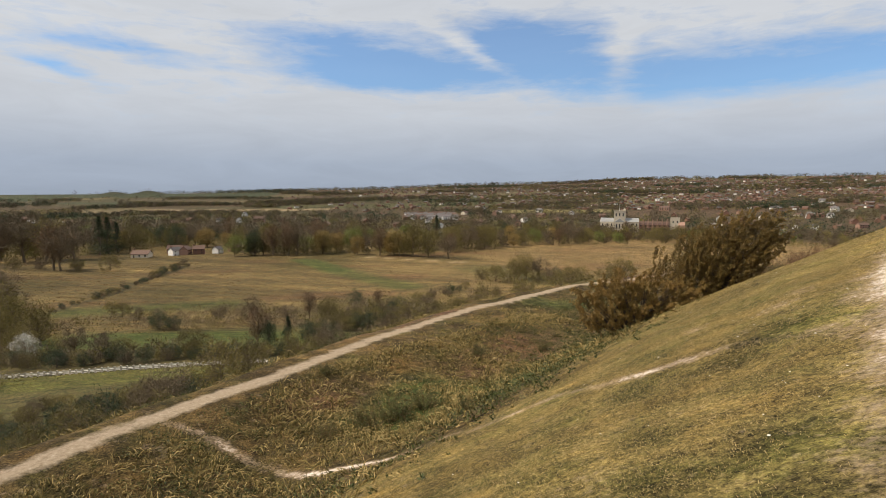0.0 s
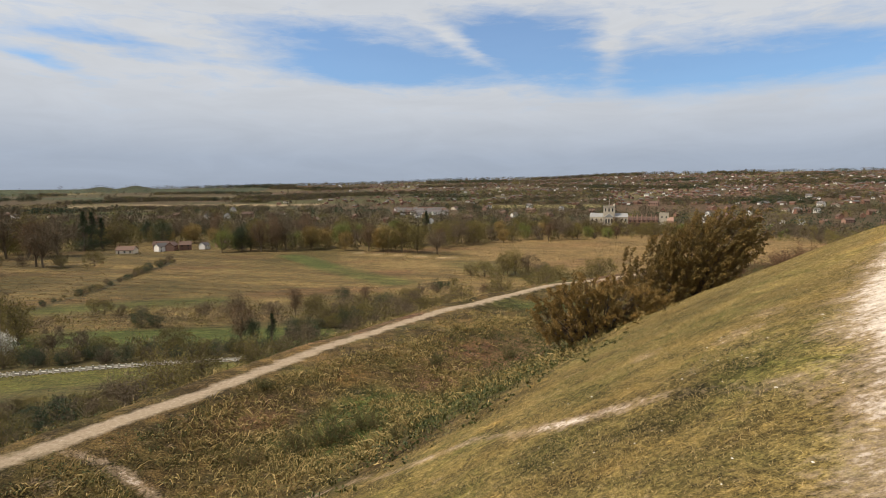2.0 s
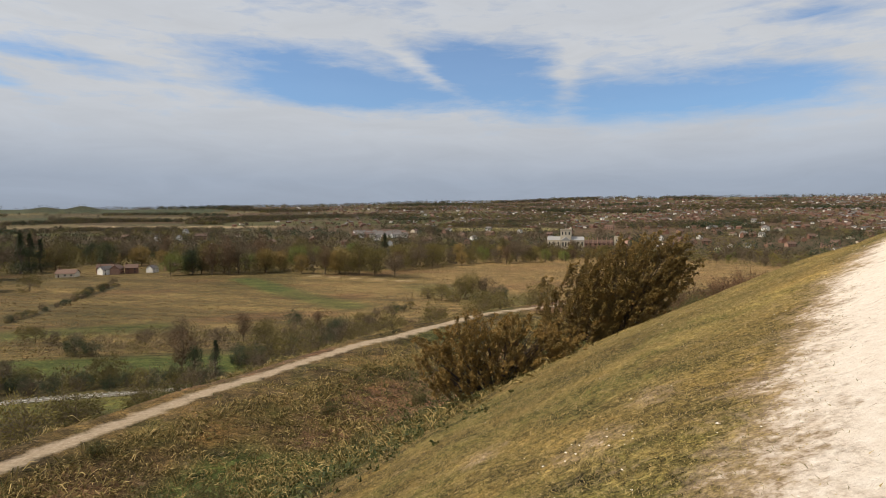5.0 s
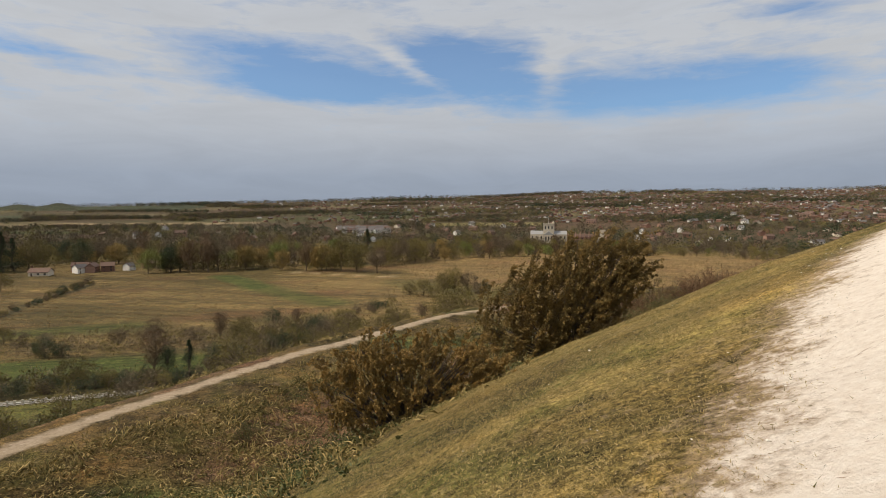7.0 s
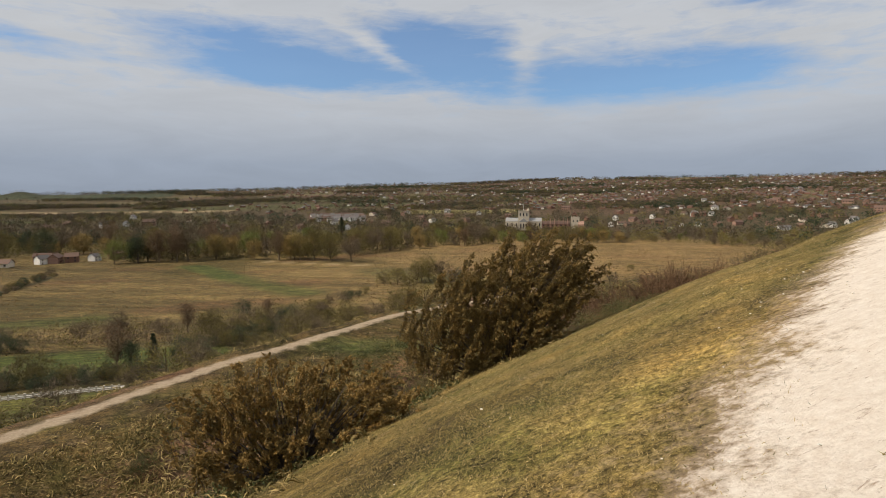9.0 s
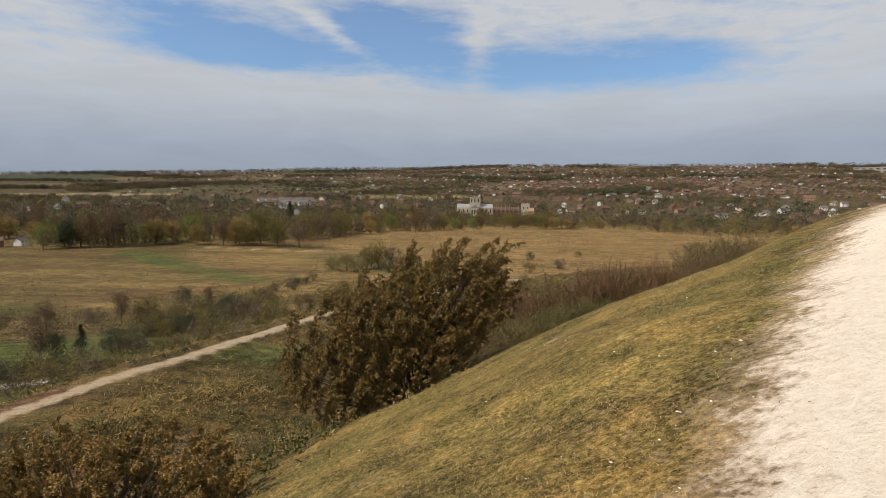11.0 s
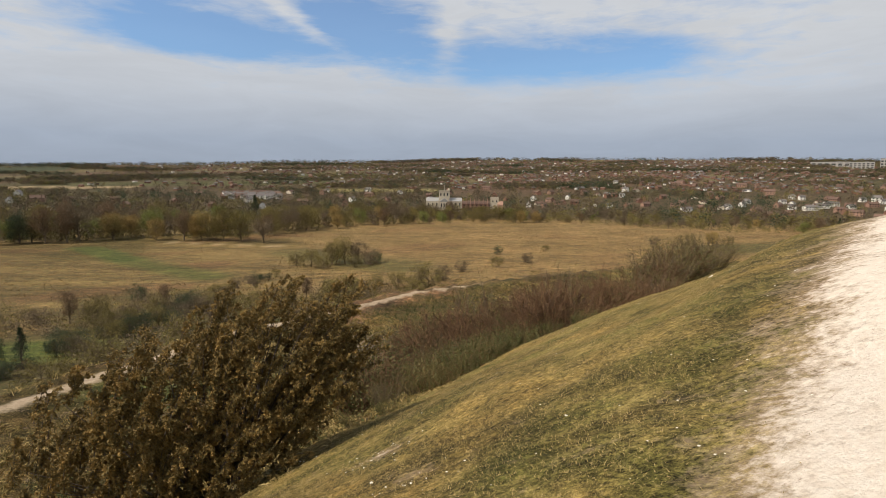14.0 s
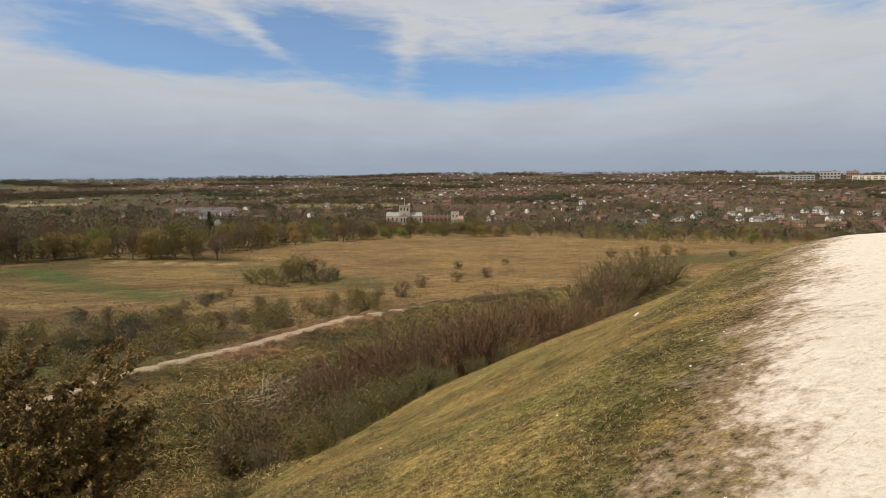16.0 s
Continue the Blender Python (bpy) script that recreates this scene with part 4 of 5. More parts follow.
for kind, x, y, h in (("bush", 32, 338, 10), ("olive", 44, 342, 15), ("olive", 52, 346, 16), ("bare", 60, 344, 14), ("bush", 66, 338, 9), ("darkbush", 70, 345, 8), ("bush", 38, 330, 8), ("bush", 56, 332, 8), ("bush", 24, 344, 8), ("olive", 48, 352, 15),
                      ("darkbush", 157, 362, 6), ("bush", 197, 370, 5), ("gold", 345, 373, 13), ("bush", 325, 378, 10), ("darkbush", 398, 356, 6), ("bush", 362, 374, 8), ("bush", 300, 385, 8), ("bare", -270, 392, 30), ("bare", -278, 396, 30), ("bush", -235, 392, 12),
                      ("bush", -290, 400, 9), ("bush", -255, 388, 7), ("bush", -310, 400, 10), ("bush", -330, 395, 9), ("bush", -262, 398, 9), ("olive", -300, 330, 12), ("bush", 110, 300, 7), ("bush", 135, 310, 7), ("bush", 160, 322, 7)):
    tree(kind, x, y, h, "standing in the water meadow", "trees in the meadow")
# belt along the far side of the meadow
belt = []
for az, r0, kind, h in ((-20.5, 525, "fresh", 22), (-19, 532, "fresh", 20), (-12.2, 530, "gold", 25), (-10.8, 540, "gold", 22), (-31.6, 600, "dark", 27), (-31.0, 606, "dark", 29), (-30.3, 612, "dark", 25), (-25.5, 590, "dark", 26), (-3, 490, "olive", 28), (-1.5, 480, "olive", 28),
                        (-4.5, 495, "olive", 24), (-6.5, 500, "bare", 24), (-17, 520, "bare", 26), (-15.5, 520, "bare", 24), (0.5, 470, "bare", 22), (-37, 560, "bare", 42), (-35.5, 565, "olive", 40), (-33.5, 560, "bare", 36), (-39, 565, "bare", 40)):
    belt.append((az, r0, kind, h))
for k in range(235):
    az = -44 + 110 * (k + rng.uniform(0, 1)) / 235
    edge = np.interp(az, [-44, -33, -31, -22, -20, -12, -2, 5, 12, 20, 30, 38, 45, 66], [585, 575, 625, 625, 525, 520, 490, 560, 610, 660, 690, 640, 640, 760])
    if 14.5 < az < 25 and rng.random() < 0.35:
        continue
    r = edge + abs(rng.gauss(0, 1)) * (95 if not 14 < az < 26 else 45)
    kind = rng.choice(("bare",) * 7 + ("olive",) * 9 + ("fresh", "fresh", "gold", "gold", "dark", "bush", "bush", "bush"))
    h = rng.uniform(16, 29) if az < 13 else rng.uniform(13, 19) if az < 27 else rng.uniform(9, 15)
    belt.append((az, r, kind, h * (0.5 if kind == "bush" else 1)))
for k in range(42):   # trees before the church
    belt.append((13.0 + 12.5 * k / 42, 735 + rng.uniform(-30, 45), rng.choice(("bare", "bare", "olive", "olive", "bush")), rng.uniform(12, 19)))
for az, r, kind, h in belt:
    tree(kind, r * math.sin(radians(az)), r * math.cos(radians(az)), h, "in the belt past the meadow", "tree belt beyond the meadow")
for group in kinds.values():
    for proto in group:
        discard(proto)
for proto in (brown_a, brown_b, brown_c, green_scrub):
    discard(proto)


FIELDS = (((-760, 1450), (-330, 1500), 55), ((-1500, 1750), (-700, 1800), 70), ((-2000, 2350), (-900, 2450), 190), ((-2300, 2000), (-1500, 2050), 130), ((160, 1330), (360, 1290), 55), ((-420, 1600), (120, 1650), 50))


def far_woods():
    """Hedges, copses and garden trees over the far hills, past counting."""
    rng = np.random.default_rng(71)
    bufs = [(Buf(), FAR_BARE), (Buf(), FAR_OLIVE), (Buf(), LEAF_DARK)]
    n = 15000
    az = rng.uniform(-48, 72, n)
    r = np.concatenate([rng.uniform(720, 1250, 2600), np.sqrt(rng.uniform(1150 ** 2, 3050 ** 2, n - 2600))])
    # the crest of the ridge has its own row of trees
    az, r = np.concatenate([az, rng.uniform(-48, 72, 1100)]), np.concatenate([r, rng.uniform(2820, 3000, 1100)])
    # hedge lines and long copses that run across the slopes
    for k in range(95):
        c, half, at = rng.uniform(-46, 66), rng.uniform(1.2, 6.5), rng.uniform(1250, 2850)
        m = int(half * at / 26)
        u = rng.uniform(-1, 1, m)
        az, r = np.concatenate([az, c + half * u]), np.concatenate([r, at + 60 * u * rng.uniform(-1, 1) + rng.normal(size=m) * rng.choice((6, 10, 34))])
    # two wooded knolls on the skyline
    az, r = np.concatenate([az, rng.normal(-30.3, 0.6, 250), rng.normal(-27.6, 0.7, 320)]), np.concatenate([r, rng.uniform(2700, 2850, 570)])
    # thick growth under the belt beyond the meadow
    k = 1500
    baz = rng.uniform(-46, 68, k)
    edge = np.interp(baz, [-44, -33, -31, -22, -20, -12, -2, 5, 12, 20, 30, 38, 45, 66], [585, 575, 625, 625, 525, 520, 490, 560, 610, 660, 690, 640, 640, 760])
    az, r = np.concatenate([az, baz]), np.concatenate([r, edge + 4 + rng.uniform(0, 1, k) ** 1.4 * 190])
    belt = np.arange(len(az)) >= len(az) - k
    x, y = r * np.sin(np.radians(az)), r * np.cos(np.radians(az))
    field = np.zeros(len(x))
    for p, q, half in FIELDS:
        field = np.maximum(field, box_mask(x, y, p, q, half, 4))
    keep = rng.uniform(size=len(x)) > field * 0.98
    keep &= ~((az > 13.2) & (az < 25.4) & (r > 760) & (r < 930))
    keep &= ~((az > -4.6) & (az < 2.6) & (r > 1040) & (r < 1260))
    keep &= ~((az > 17) & (r > 860) & (r < 1350)) | (rng.uniform(size=len(x)) < 0.42)
    open_hill = (az < -14) & (r > 1500) & (r < 2800)
    stray = np.arange(len(x)) < n
    keep &= ~open_hill | ~stray | (rng.uniform(size=len(x)) < 0.22)
    keep &= ~stray | (r < 1300) | (wave(x, y, 0.011, 25) > -0.22) | (rng.uniform(size=len(x)) < 0.3)
    x, y, r, belt, az = x[keep], y[keep], r[keep], belt[keep], az[keep]
    z = height(x, y)
    h = rng.uniform(6, 14, len(x)) * (1 + 0.5 * (r > 2700) * rng.uniform(0, 1, len(x)))
    h = np.where((r < 1200) & ~belt, rng.uniform(10, 21, len(x)), h)
    h = np.where(belt, rng.uniform(5, 15, len(x)) * np.where(az > 13, 0.6, 1.0), h)
    which = rng.choice(3, len(x), p=(0.63, 0.18, 0.19))
    grove = wave(x, y, 0.009, 26)
    which = np.where((grove > 0.45) & (rng.uniform(size=len(x)) < 0.6), 2, np.where((grove < -0.45) & (rng.uniform(size=len(x)) < 0.3), 1, which))
    which = np.where(belt & ((which == 2) | (rng.uniform(size=len(x)) < 0.35)), 1, which)
    knoll = ((np.abs(az + 30.2) < 2) | (np.abs(az + 27.4) < 2.4)) & (r > 2690) & (r < 2855)
    h = np.where(knoll, rng.uniform(5, 9, len(x)), h)
    for i in range(3):
        for near, per, ln, wd in ((True, 90, 0.10, 0.042), (False, 30, 0.15, 0.075)):
            m = (which == i) & ((r < 1300) == near)
            p, hr = np.repeat(np.stack([x[m], y[m], z[m]], 1), per, 0), np.repeat(h[m], per)
            off = unit(rng.normal(size=p.shape)) * (rng.uniform(0.2, 1, len(p)) ** 0.5)[:, None]
            p = p + off * np.stack([hr * 0.5, hr * 0.5, hr * 0.46], 1) + np.stack([0 * hr, 0 * hr, hr * 0.46], 1)
            bufs[i][0].blades(p, off * 0.8 + rng.normal(size=p.shape) * 0.5 + np.array([0, 0, 0.3]), hr * ln, hr * wd, rng)
    for (buf, mat), name, label in zip(bufs, ("bare_woodland", "budding_woodland", "evergreen_woodland"),
                                       ("leafless grey-brown woodland and hedges over the far hills", "olive budding trees scattered over the far hills", "dark evergreen trees scattered over the far hills")):
        tagged(part(name, buf, mat), label, "woodland", kind="stuff")


far_woods()


def foot_scrub():
    """Dense scrub along the foot of the hill."""
    rng = np.random.default_rng(75)
    grey, olive = Buf(), Buf()
    az = rng.uniform(-44, 34, 2300)
    r = rng.uniform(160, 262, 2300) + np.interp(az, [-44, -10, 10, 34], [0, 8, 14, 60])
    x, y = r * np.sin(np.radians(az)), r * np.cos(np.radians(az))
    lawn = box_mask(x, y, (-124, 184), (-46, 188), 17, 2) + box_mask(x, y, (-140, 137), (-50, 146), 9, 1)
    far = np.clip((r - 235) / 40, 0, 1) * (wave(x, y, 0.06, 23) < 0.1)
    keep = (rng.uniform(size=len(x)) > lawn) & (rng.uniform(size=len(x)) > far)
    x, y = x[keep], y[keep]
    h = rng.uniform(1.8, 5.2, len(x))
    c = np.stack([x, y, height(x, y)], 1)
    per = 70
    p, hr = np.repeat(c, per, 0), np.repeat(h, per)
    off = unit(rng.normal(size=p.shape)) * (rng.uniform(0.1, 1, len(p)) ** 0.5)[:, None]
    p = p + off * np.stack([hr * 0.75, hr * 0.75, hr * 0.5], 1) + np.stack([0 * hr, 0 * hr, hr * 0.42], 1)
    m = np.repeat(rng.uniform(size=len(x)) < 0.6, per)
    d = off + rng.normal(size=p.shape) * 0.5 + np.array([0, 0, 0.5])
    grey.leaves(p[m], d[m], hr[m] * 0.2, hr[m] * 0.022, rng)
    olive.leaves(p[~m], d[~m], hr[~m] * 0.17, hr[~m] * 0.026, rng)
    tagged(part("bare_scrub", grey, TWIG_GREY), "leafless grey-brown scrub along the foot of the hill", "scrub", kind="stuff")
    tagged(part("budding_scrub", olive, BUD_OLIVE), "olive budding scrub along the foot of the hill", "scrub", kind="stuff")


def meadow_reeds():
    """Dry reed and sedge tufts over the water meadow."""
    rng = np.random.default_rng(76)
    buf = Buf()
    n = 60000
    az = rng.uniform(-42, 58, n)
    r = np.sqrt(rng.uniform(225 ** 2, 640 ** 2, n))
    edge = np.interp(az, [-44, -33, -31, -22, -20, -12, -2, 5, 12, 20, 30, 38, 45, 66], [585, 575, 625, 625, 525, 520, 490, 560, 610, 660, 690, 640, 640, 760])
    x, y = r * np.sin(np.radians(az)), r * np.cos(np.radians(az))
    green = box_mask(x, y, (-168, 243), (-100, 262), 14, 4) + box_mask(x, y, (-116, 462), (-75, 392), 11, 3) + box_mask(x, y, (-75, 392), (-20, 318), 13, 4)
    rows = np.sin((y + 0.25 * x + 6 * wave(x, y, 0.03, 24)) * 0.55)
    keep = (r < edge) & (rng.uniform(size=n) > green) & (rng.uniform(size=n) < 0.5 + 0.5 * rows)
    c = np.stack([x[keep], y[keep], height(x[keep], y[keep])], 1)
    p = np.repeat(c, 3, 0) + rng.normal(size=(len(c) * 3, 3)) * np.array([1.7, 0.3, 0.0])
    d = rng.normal(size=p.shape) * 0.5 + np.array([0, 0, 1.0])
    buf.leaves(p, d, rng.uniform(0.3, 0.8, len(p)), rng.uniform(0.12, 0.3, len(p)), rng)
    tagged(part("reeds", buf, REED), "dry tan reeds and sedge over the water meadow", "reeds", kind="stuff")


foot_scrub()
meadow_reeds()

# ---- houses ----


def house_kind(w, d, h, rise, wall_mat, roof_mat, name="house"):
    ob = thing(name, "", "house")
    wall = part("wall", Buf().box((0, 0, h / 2 - 0.5), (w, d, h + 1)), wall_mat, ob)
    gab = Buf()
    gab.gable((0, 0, h), (w, d - 0.1), rise)
    part("gable", gab, wall_mat, ob)
    top = Buf()
    for sgn in (-1, 1):
        e, t = 0.45, 0.25
        y0, z0, z1 = sgn * (d / 2 + e), h - rise * e / (d / 2), h + rise
        v = [(-w / 2 - e, y0, z0 + 0.05), (w / 2 + e, y0, z0 + 0.05), (w / 2 + e, 0, z1 + 0.05), (-w / 2 - e, 0, z1 + 0.05)]
        v += [(a, b, c + t) for a, b, c in v]
        top.add(v, [(0, 3, 2, 1), (4, 5, 6, 7), (0, 1, 5, 4), (1, 2, 6, 5), (2, 3, 7, 6), (3, 0, 4, 7)])
    roof = part("roof", top, roof_mat, ob)
    for cx in ((-w * 0.42,) if w < 14 else (-w * 0.42, w * 0.3)):
        part("chimney", Buf().box((cx, 0, h + rise + 0.5), (0.9, 0.7, 2.2)).box((cx, 0, h + rise + 1.75), (0.5, 0.3, 0.5)), BRICK, ob)
    floors = 2 if h > 4 else 1
    for f in range(floors):
        for k in range(max(2, int(w / 4))):
            cx = -w / 2 + (k + 0.5) * w / max(2, int(w / 4))
            for sgn in (-1, 1):
                if f == 0 and k == 0 and sgn == -1:
                    part("door", Buf().box((cx, sgn * (d / 2 + 0.02), 1.05), (1.0, 0.12, 2.1)), DOOR_PAINT, ob)
                    continue
                part("window", Buf().box((cx, sgn * (d / 2 + 0.03), 1.5 + f * 2.7), (1.4, 0.14, 1.2)), GLASS_DARK, ob)
    return ob


hk = [house_kind(11, 8, 5.4, 3.0, BRICK, TILE_BROWN), house_kind(10, 8, 5.4, 3.2, RENDER_WHITE, SLATE), house_kind(16, 8, 5.2, 3.0, BRICK_PALE, TILE_RED), house_kind(13, 9, 2.8, 2.6, RENDER_CREAM, TILE_BROWN), house_kind(22, 9, 5.4, 2.8, RENDER_WHITE, SLATE)]
hw = ["red brick house with brown tiled roof", "white rendered house with grey slate roof", "weathered brick house with red tiled roof", "cream bungalow with brown tiled roof", "long white terrace with slate roof"]
rng = random.Random(17)
spots = []
for k in range(120):
    az = -40 + 105 * (k + rng.random()) / 120
    r = rng.uniform(1000, 1750) if az > 18 else rng.uniform(880, 1300)
    if az < -5 and rng.random() < 0.35:
        continue
    if 12 < az < 26 and r < 1020:
        continue
    spots.append((az, r, rng.choice((0, 0, 0, 1, 2, 2, 2, 3)), rng.uniform(0, 180), rng.uniform(0.95, 1.3)))
for k in range(26):   # estate on the lower hillside
    spots.append((-3.5 + 5.2 * (k % 9) / 9 + rng.uniform(-0.2, 0.2), 1130 + 45 * (k // 9) + rng.uniform(-8, 8), rng.choice((0, 2, 4, 1, 1)), 8 + rng.uniform(-5, 5), 1.15))
for k in range(64):   # the near edge of the town beyond the church
    spots.append((25.5 + 36 * (k + rng.random()) / 64, rng.uniform(900, 1290), rng.choice((0, 0, 1, 2, 2, 0, 3, 4)), rng.uniform(0, 180), rng.uniform(0.8, 1.1)))
for k in range(16):   # pale terraces across the water
    spots.append((48 + 11 * k / 16, 1080 + rng.uniform(-60, 160), rng.choice((4, 2, 1, 0)), rng.uniform(-30, -10), 1.0))
for az, r, k, turn, sc in spots:
    put(hk[k], r * math.sin(radians(az)), r * math.cos(radians(az)), hw[k] + " among bare garden trees", "houses of the town", turn=turn, scale=sc, rng=rng)
for x, y, k, turn, sc in ((-264, 488, 3, 5, 1.1), (-243, 505, 1, 60, 0.9), (-236, 511, 2, 100, 0.9), (-226, 516, 0, 20, 0.9), (-249, 520, 2, 10, 0.9), (-212, 524, 1, 75, 0.8), (-204, 545, 0, 40, 0.9)):
    put(hk[k], x, y, hw[k] + " beside the meadow", "houses by the meadow", turn=turn, scale=sc, rng=rng)
for proto in hk:
    discard(proto)


def far_town():
    """Houses of the far hillside, too small and many to count."""
    rng = np.random.default_rng(73)
    bufs = [Buf() for k in range(4)]
    n = 2500
    for k in range(n):
        az = rng.triangular(-18, 42, 70)
        r = math.sqrt(rng.uniform(1380 ** 2, 2850 ** 2))
        x, y = r * math.sin(radians(az)), r * math.cos(radians(az))
        z = ground_at(x, y)
        w, d, h = rng.uniform(7, 12), rng.uniform(6, 8), rng.uniform(3.0, 4.6)
        turn = rng.uniform(0, 3.14)
        wall = bufs[0 if rng.uniform() < 0.13 else 1]
        wall.box((x, y, z + h / 2), (w, d, h), turn)
        roof = Buf().gable((0, 0, 0), (w, d), 2.4, 0.4)
        dst = bufs[2 if rng.uniform() < 0.6 else 3]
        shift = spin(roof.v[0], turn) + np.array((x, y, z + h))
        dst.add(shift, roof.f[0]).add(shift, roof.f[1] - 6)
    for buf, mat, name, label in zip(bufs, (RENDER_WHITE, BRICK, TILE_RED, SLATE), ("pale_house_walls", "brick_house_walls", "tiled_house_roofs", "slate_house_roofs"),
                                     ("pale rendered walls of distant town houses", "brick walls of distant town houses", "red tiled roofs of distant town houses", "grey slate roofs of distant town houses")):
        tagged(part(name, buf, mat), label, "houses", kind="stuff")


far_town()


def block(name, label, x, y, size, turn, rows, cols, mat):
    """A large flat-roofed building with rows of windows."""
    ob = thing(name, label, "building", "large buildings on the ridge", pose(x, y, ground_at(x, y) - 2, 0, 0, turn))
    w, d, h = size
    part("wall", Buf().box((0, 0, h / 2), (w, d, h)), mat, ob)
    part("roof", Buf().box((0, 0, h + 0.4), (w + 0.8, d + 0.8, 0.8)).box((w * 0.2, 0, h + 2), (w * 0.15, d * 0.5, 3)), SLATE, ob)
    for i in range(rows):
        for j in range(cols):
            part("window", Buf().box((-w / 2 + (j + 0.5) * w / cols, -d / 2 - 0.05, 3 + (i + 0.2) * (h - 4) / rows), (w / cols * 0.6, 0.3, (h - 4) / rows * 0.5)), GLASS_DARK, ob)
    return ob


for az, r, size, mat in ((53.3, 2400, (70, 22, 24), CONCRETE), (55.2, 2450, (60, 24, 34), CONCRETE), (56.7, 2430, (34, 24, 36), BRICK_PALE), (58.0, 2420, (110, 26, 22), RENDER_CREAM), (51.2, 2500, (120, 26, 18), CONCRETE), (60.4, 2350, (50, 24, 20), RENDER_WHITE)):
    block("office_block", "pale multi-storey building with window rows on the ridge", r * math.sin(radians(az)), r * math.cos(radians(az)), size, -az, 3, 6, mat)


def church():
    """Stone church with a square crossing tower, transepts and a flagpole."""
    cx, cy = 265.0, 840.0
    ob = thing("church", "pale stone church with square crossing tower and lead roofs behind trees", "church", place=pose(cx, cy, ground_at(cx, cy), 0, 0, -17))
    tower = part("tower", Buf().box((0, 0, 15.5), (16, 15, 31)), STONE, ob)
    par = Buf()
    for sx, sy, wx, wy in ((0, -7.7, 17, 0.7), (0, 7.7, 17, 0.7), (-8.2, 0, 0.7, 14.7), (8.2, 0, 0.7, 14.7)):
        par.box((sx, sy, 31.7), (wx, wy, 1.4))
    part("parapet", par, STONE, tower)
    for sx in (-5, 0, 5):
        part("window", Buf().box((sx, -7.55, 26.4), (1.7, 0.3, 4.6)), GLASS_DARK, tower)
    part("turret", Buf().tube([(7.1, 6.6, 20), (7.1, 6.6, 34)], [1.7, 1.7], 8).tube([(7.1, 6.6, 34), (7.1, 6.6, 36)], [1.7, 0.1], 8), STONE, tower)
    part("flagpole", Buf().tube([(0, 0, 31), (0, 0, 43)], [0.24, 0.16], 6), RENDER_WHITE, ob, "white flagpole")
    for x0, w in ((-17.6, 19.6), (17.6, 19.6)):
        tr = part("transept", Buf().box((x0, 0, 8), (w, 14, 16)).gable((x0, 0, 16), (w, 14), 5.0), STONE, ob)
        part("roof", Buf().gable((x0, 0, 16.2), (w - 1.0, 14), 5.2, 0.25), LEAD, tr, "grey lead roof")
        for k in range(3):
            xx = x0 - w / 2 + (k + 0.5) * w / 3
            part("window", Buf().box((xx, -7.05, 11.0), (1.7, 0.3, 5.0)), GLASS_DARK, tr)
        for sx in (-w / 2 + 0.6, w / 2 - 0.6):
            part("buttress", Buf().box((x0 + sx, -7.6, 6.5), (1.3, 1.5, 13)), STONE, tr)
    ch = part("chancel", Buf().box((0, -17, 8), (14, 18, 16)), STONE, ob)
    v = Buf()
    v.add([(-7.4, -26.2, 15.9), (7.4, -26.2, 15.9), (7.4, -8, 15.9), (-7.4, -8, 15.9), (0, -26.2, 21.6), (0, -8, 21.6)], [(1, 2, 5, 4), (3, 0, 4, 5)]).add([(-7, -26.1, 16), (7, -26.1, 16), (0, -26.1, 21.4)], [(0, 1, 2)])
    part("roof", v, LEAD, ch, "grey lead roof")
    for sx in (-4, 0, 4):
        part("window", Buf().box((sx, -26.05, 10.5), (1.7, 0.3, 6.0)), GLASS_DARK, ch)
    for sx in (-7.4, 7.4):
        part("buttress", Buf().box((sx, -25.8, 9), (1.7, 1.7, 18)), STONE, ch)
    for sx in (-11, 11):
        part("aisle", Buf().box((sx, -16, 4.5), (8, 15, 9)), STONE, ob)


church()


def almshouses():
    """A long red range with a row of tall chimneys and a pale gatehouse at its end."""
    x0, y0 = 322.0, 868.0
    ob = thing("almshouses", "long red brick range with a row of tall chimneys", "building", place=pose(x0, y0, ground_at(x0, y0), 0, 0, -20))
    part("wall", Buf().box((0, 0, 4.5), (54, 9, 9)), BRICK, ob)
    part("roof", Buf().gable((0, 0, 9), (54, 9), 4.5, 0.5), TILE_RED, ob)
    for k in range(8):
        xx = -24 + k * 6.8
        part("chimney", Buf().box((xx, -4.9, 8.0), (1.3, 1.2, 16)).box((xx, -4.9, 16.2), (1.6, 1.5, 0.6)).box((xx, -4.9, 17.0), (0.7, 0.7, 1.2)), BRICK_PALE, ob)
        part("window", Buf().box((xx + 3.4, -4.55, 6.5), (2.0, 0.3, 1.7)), GLASS_DARK, ob)
        part("window", Buf().box((xx + 3.4, -4.55, 2.5), (2.0, 0.3, 1.7)), GLASS_DARK, ob)
    x1, y1 = 356.0, 858.0
    g = thing("gatehouse", "pale stone gatehouse tower beside a brick gable", "building", place=pose(x1, y1, ground_at(x1, y1), 0, 0, -20))
    part("wall", Buf().box((0, 0, 9.5), (13, 9, 19)), STONE, g)
    par = Buf()
    for k in range(6):
        par.box((-5.6 + k * 2.24, -4.3, 19.7), (1.2, 0.6, 1.4))
    part("parapet", par.box((0, 0, 19.1), (13.4, 9.4, 0.3)), STONE, g)
    for sx in (-3, 3):
        part("window", Buf().box((sx, -4.55, 13), (1.6, 0.3, 3)), GLASS_DARK, g)
    part("gable_wing", Buf().box((9, -3, 4), (9, 11, 8)).gable((9, -3, 8), (9, 11), 5), BRICK_PALE, g, "weathered red brick gable wing")


almshouses()

# ---- road and fence below the hill ----


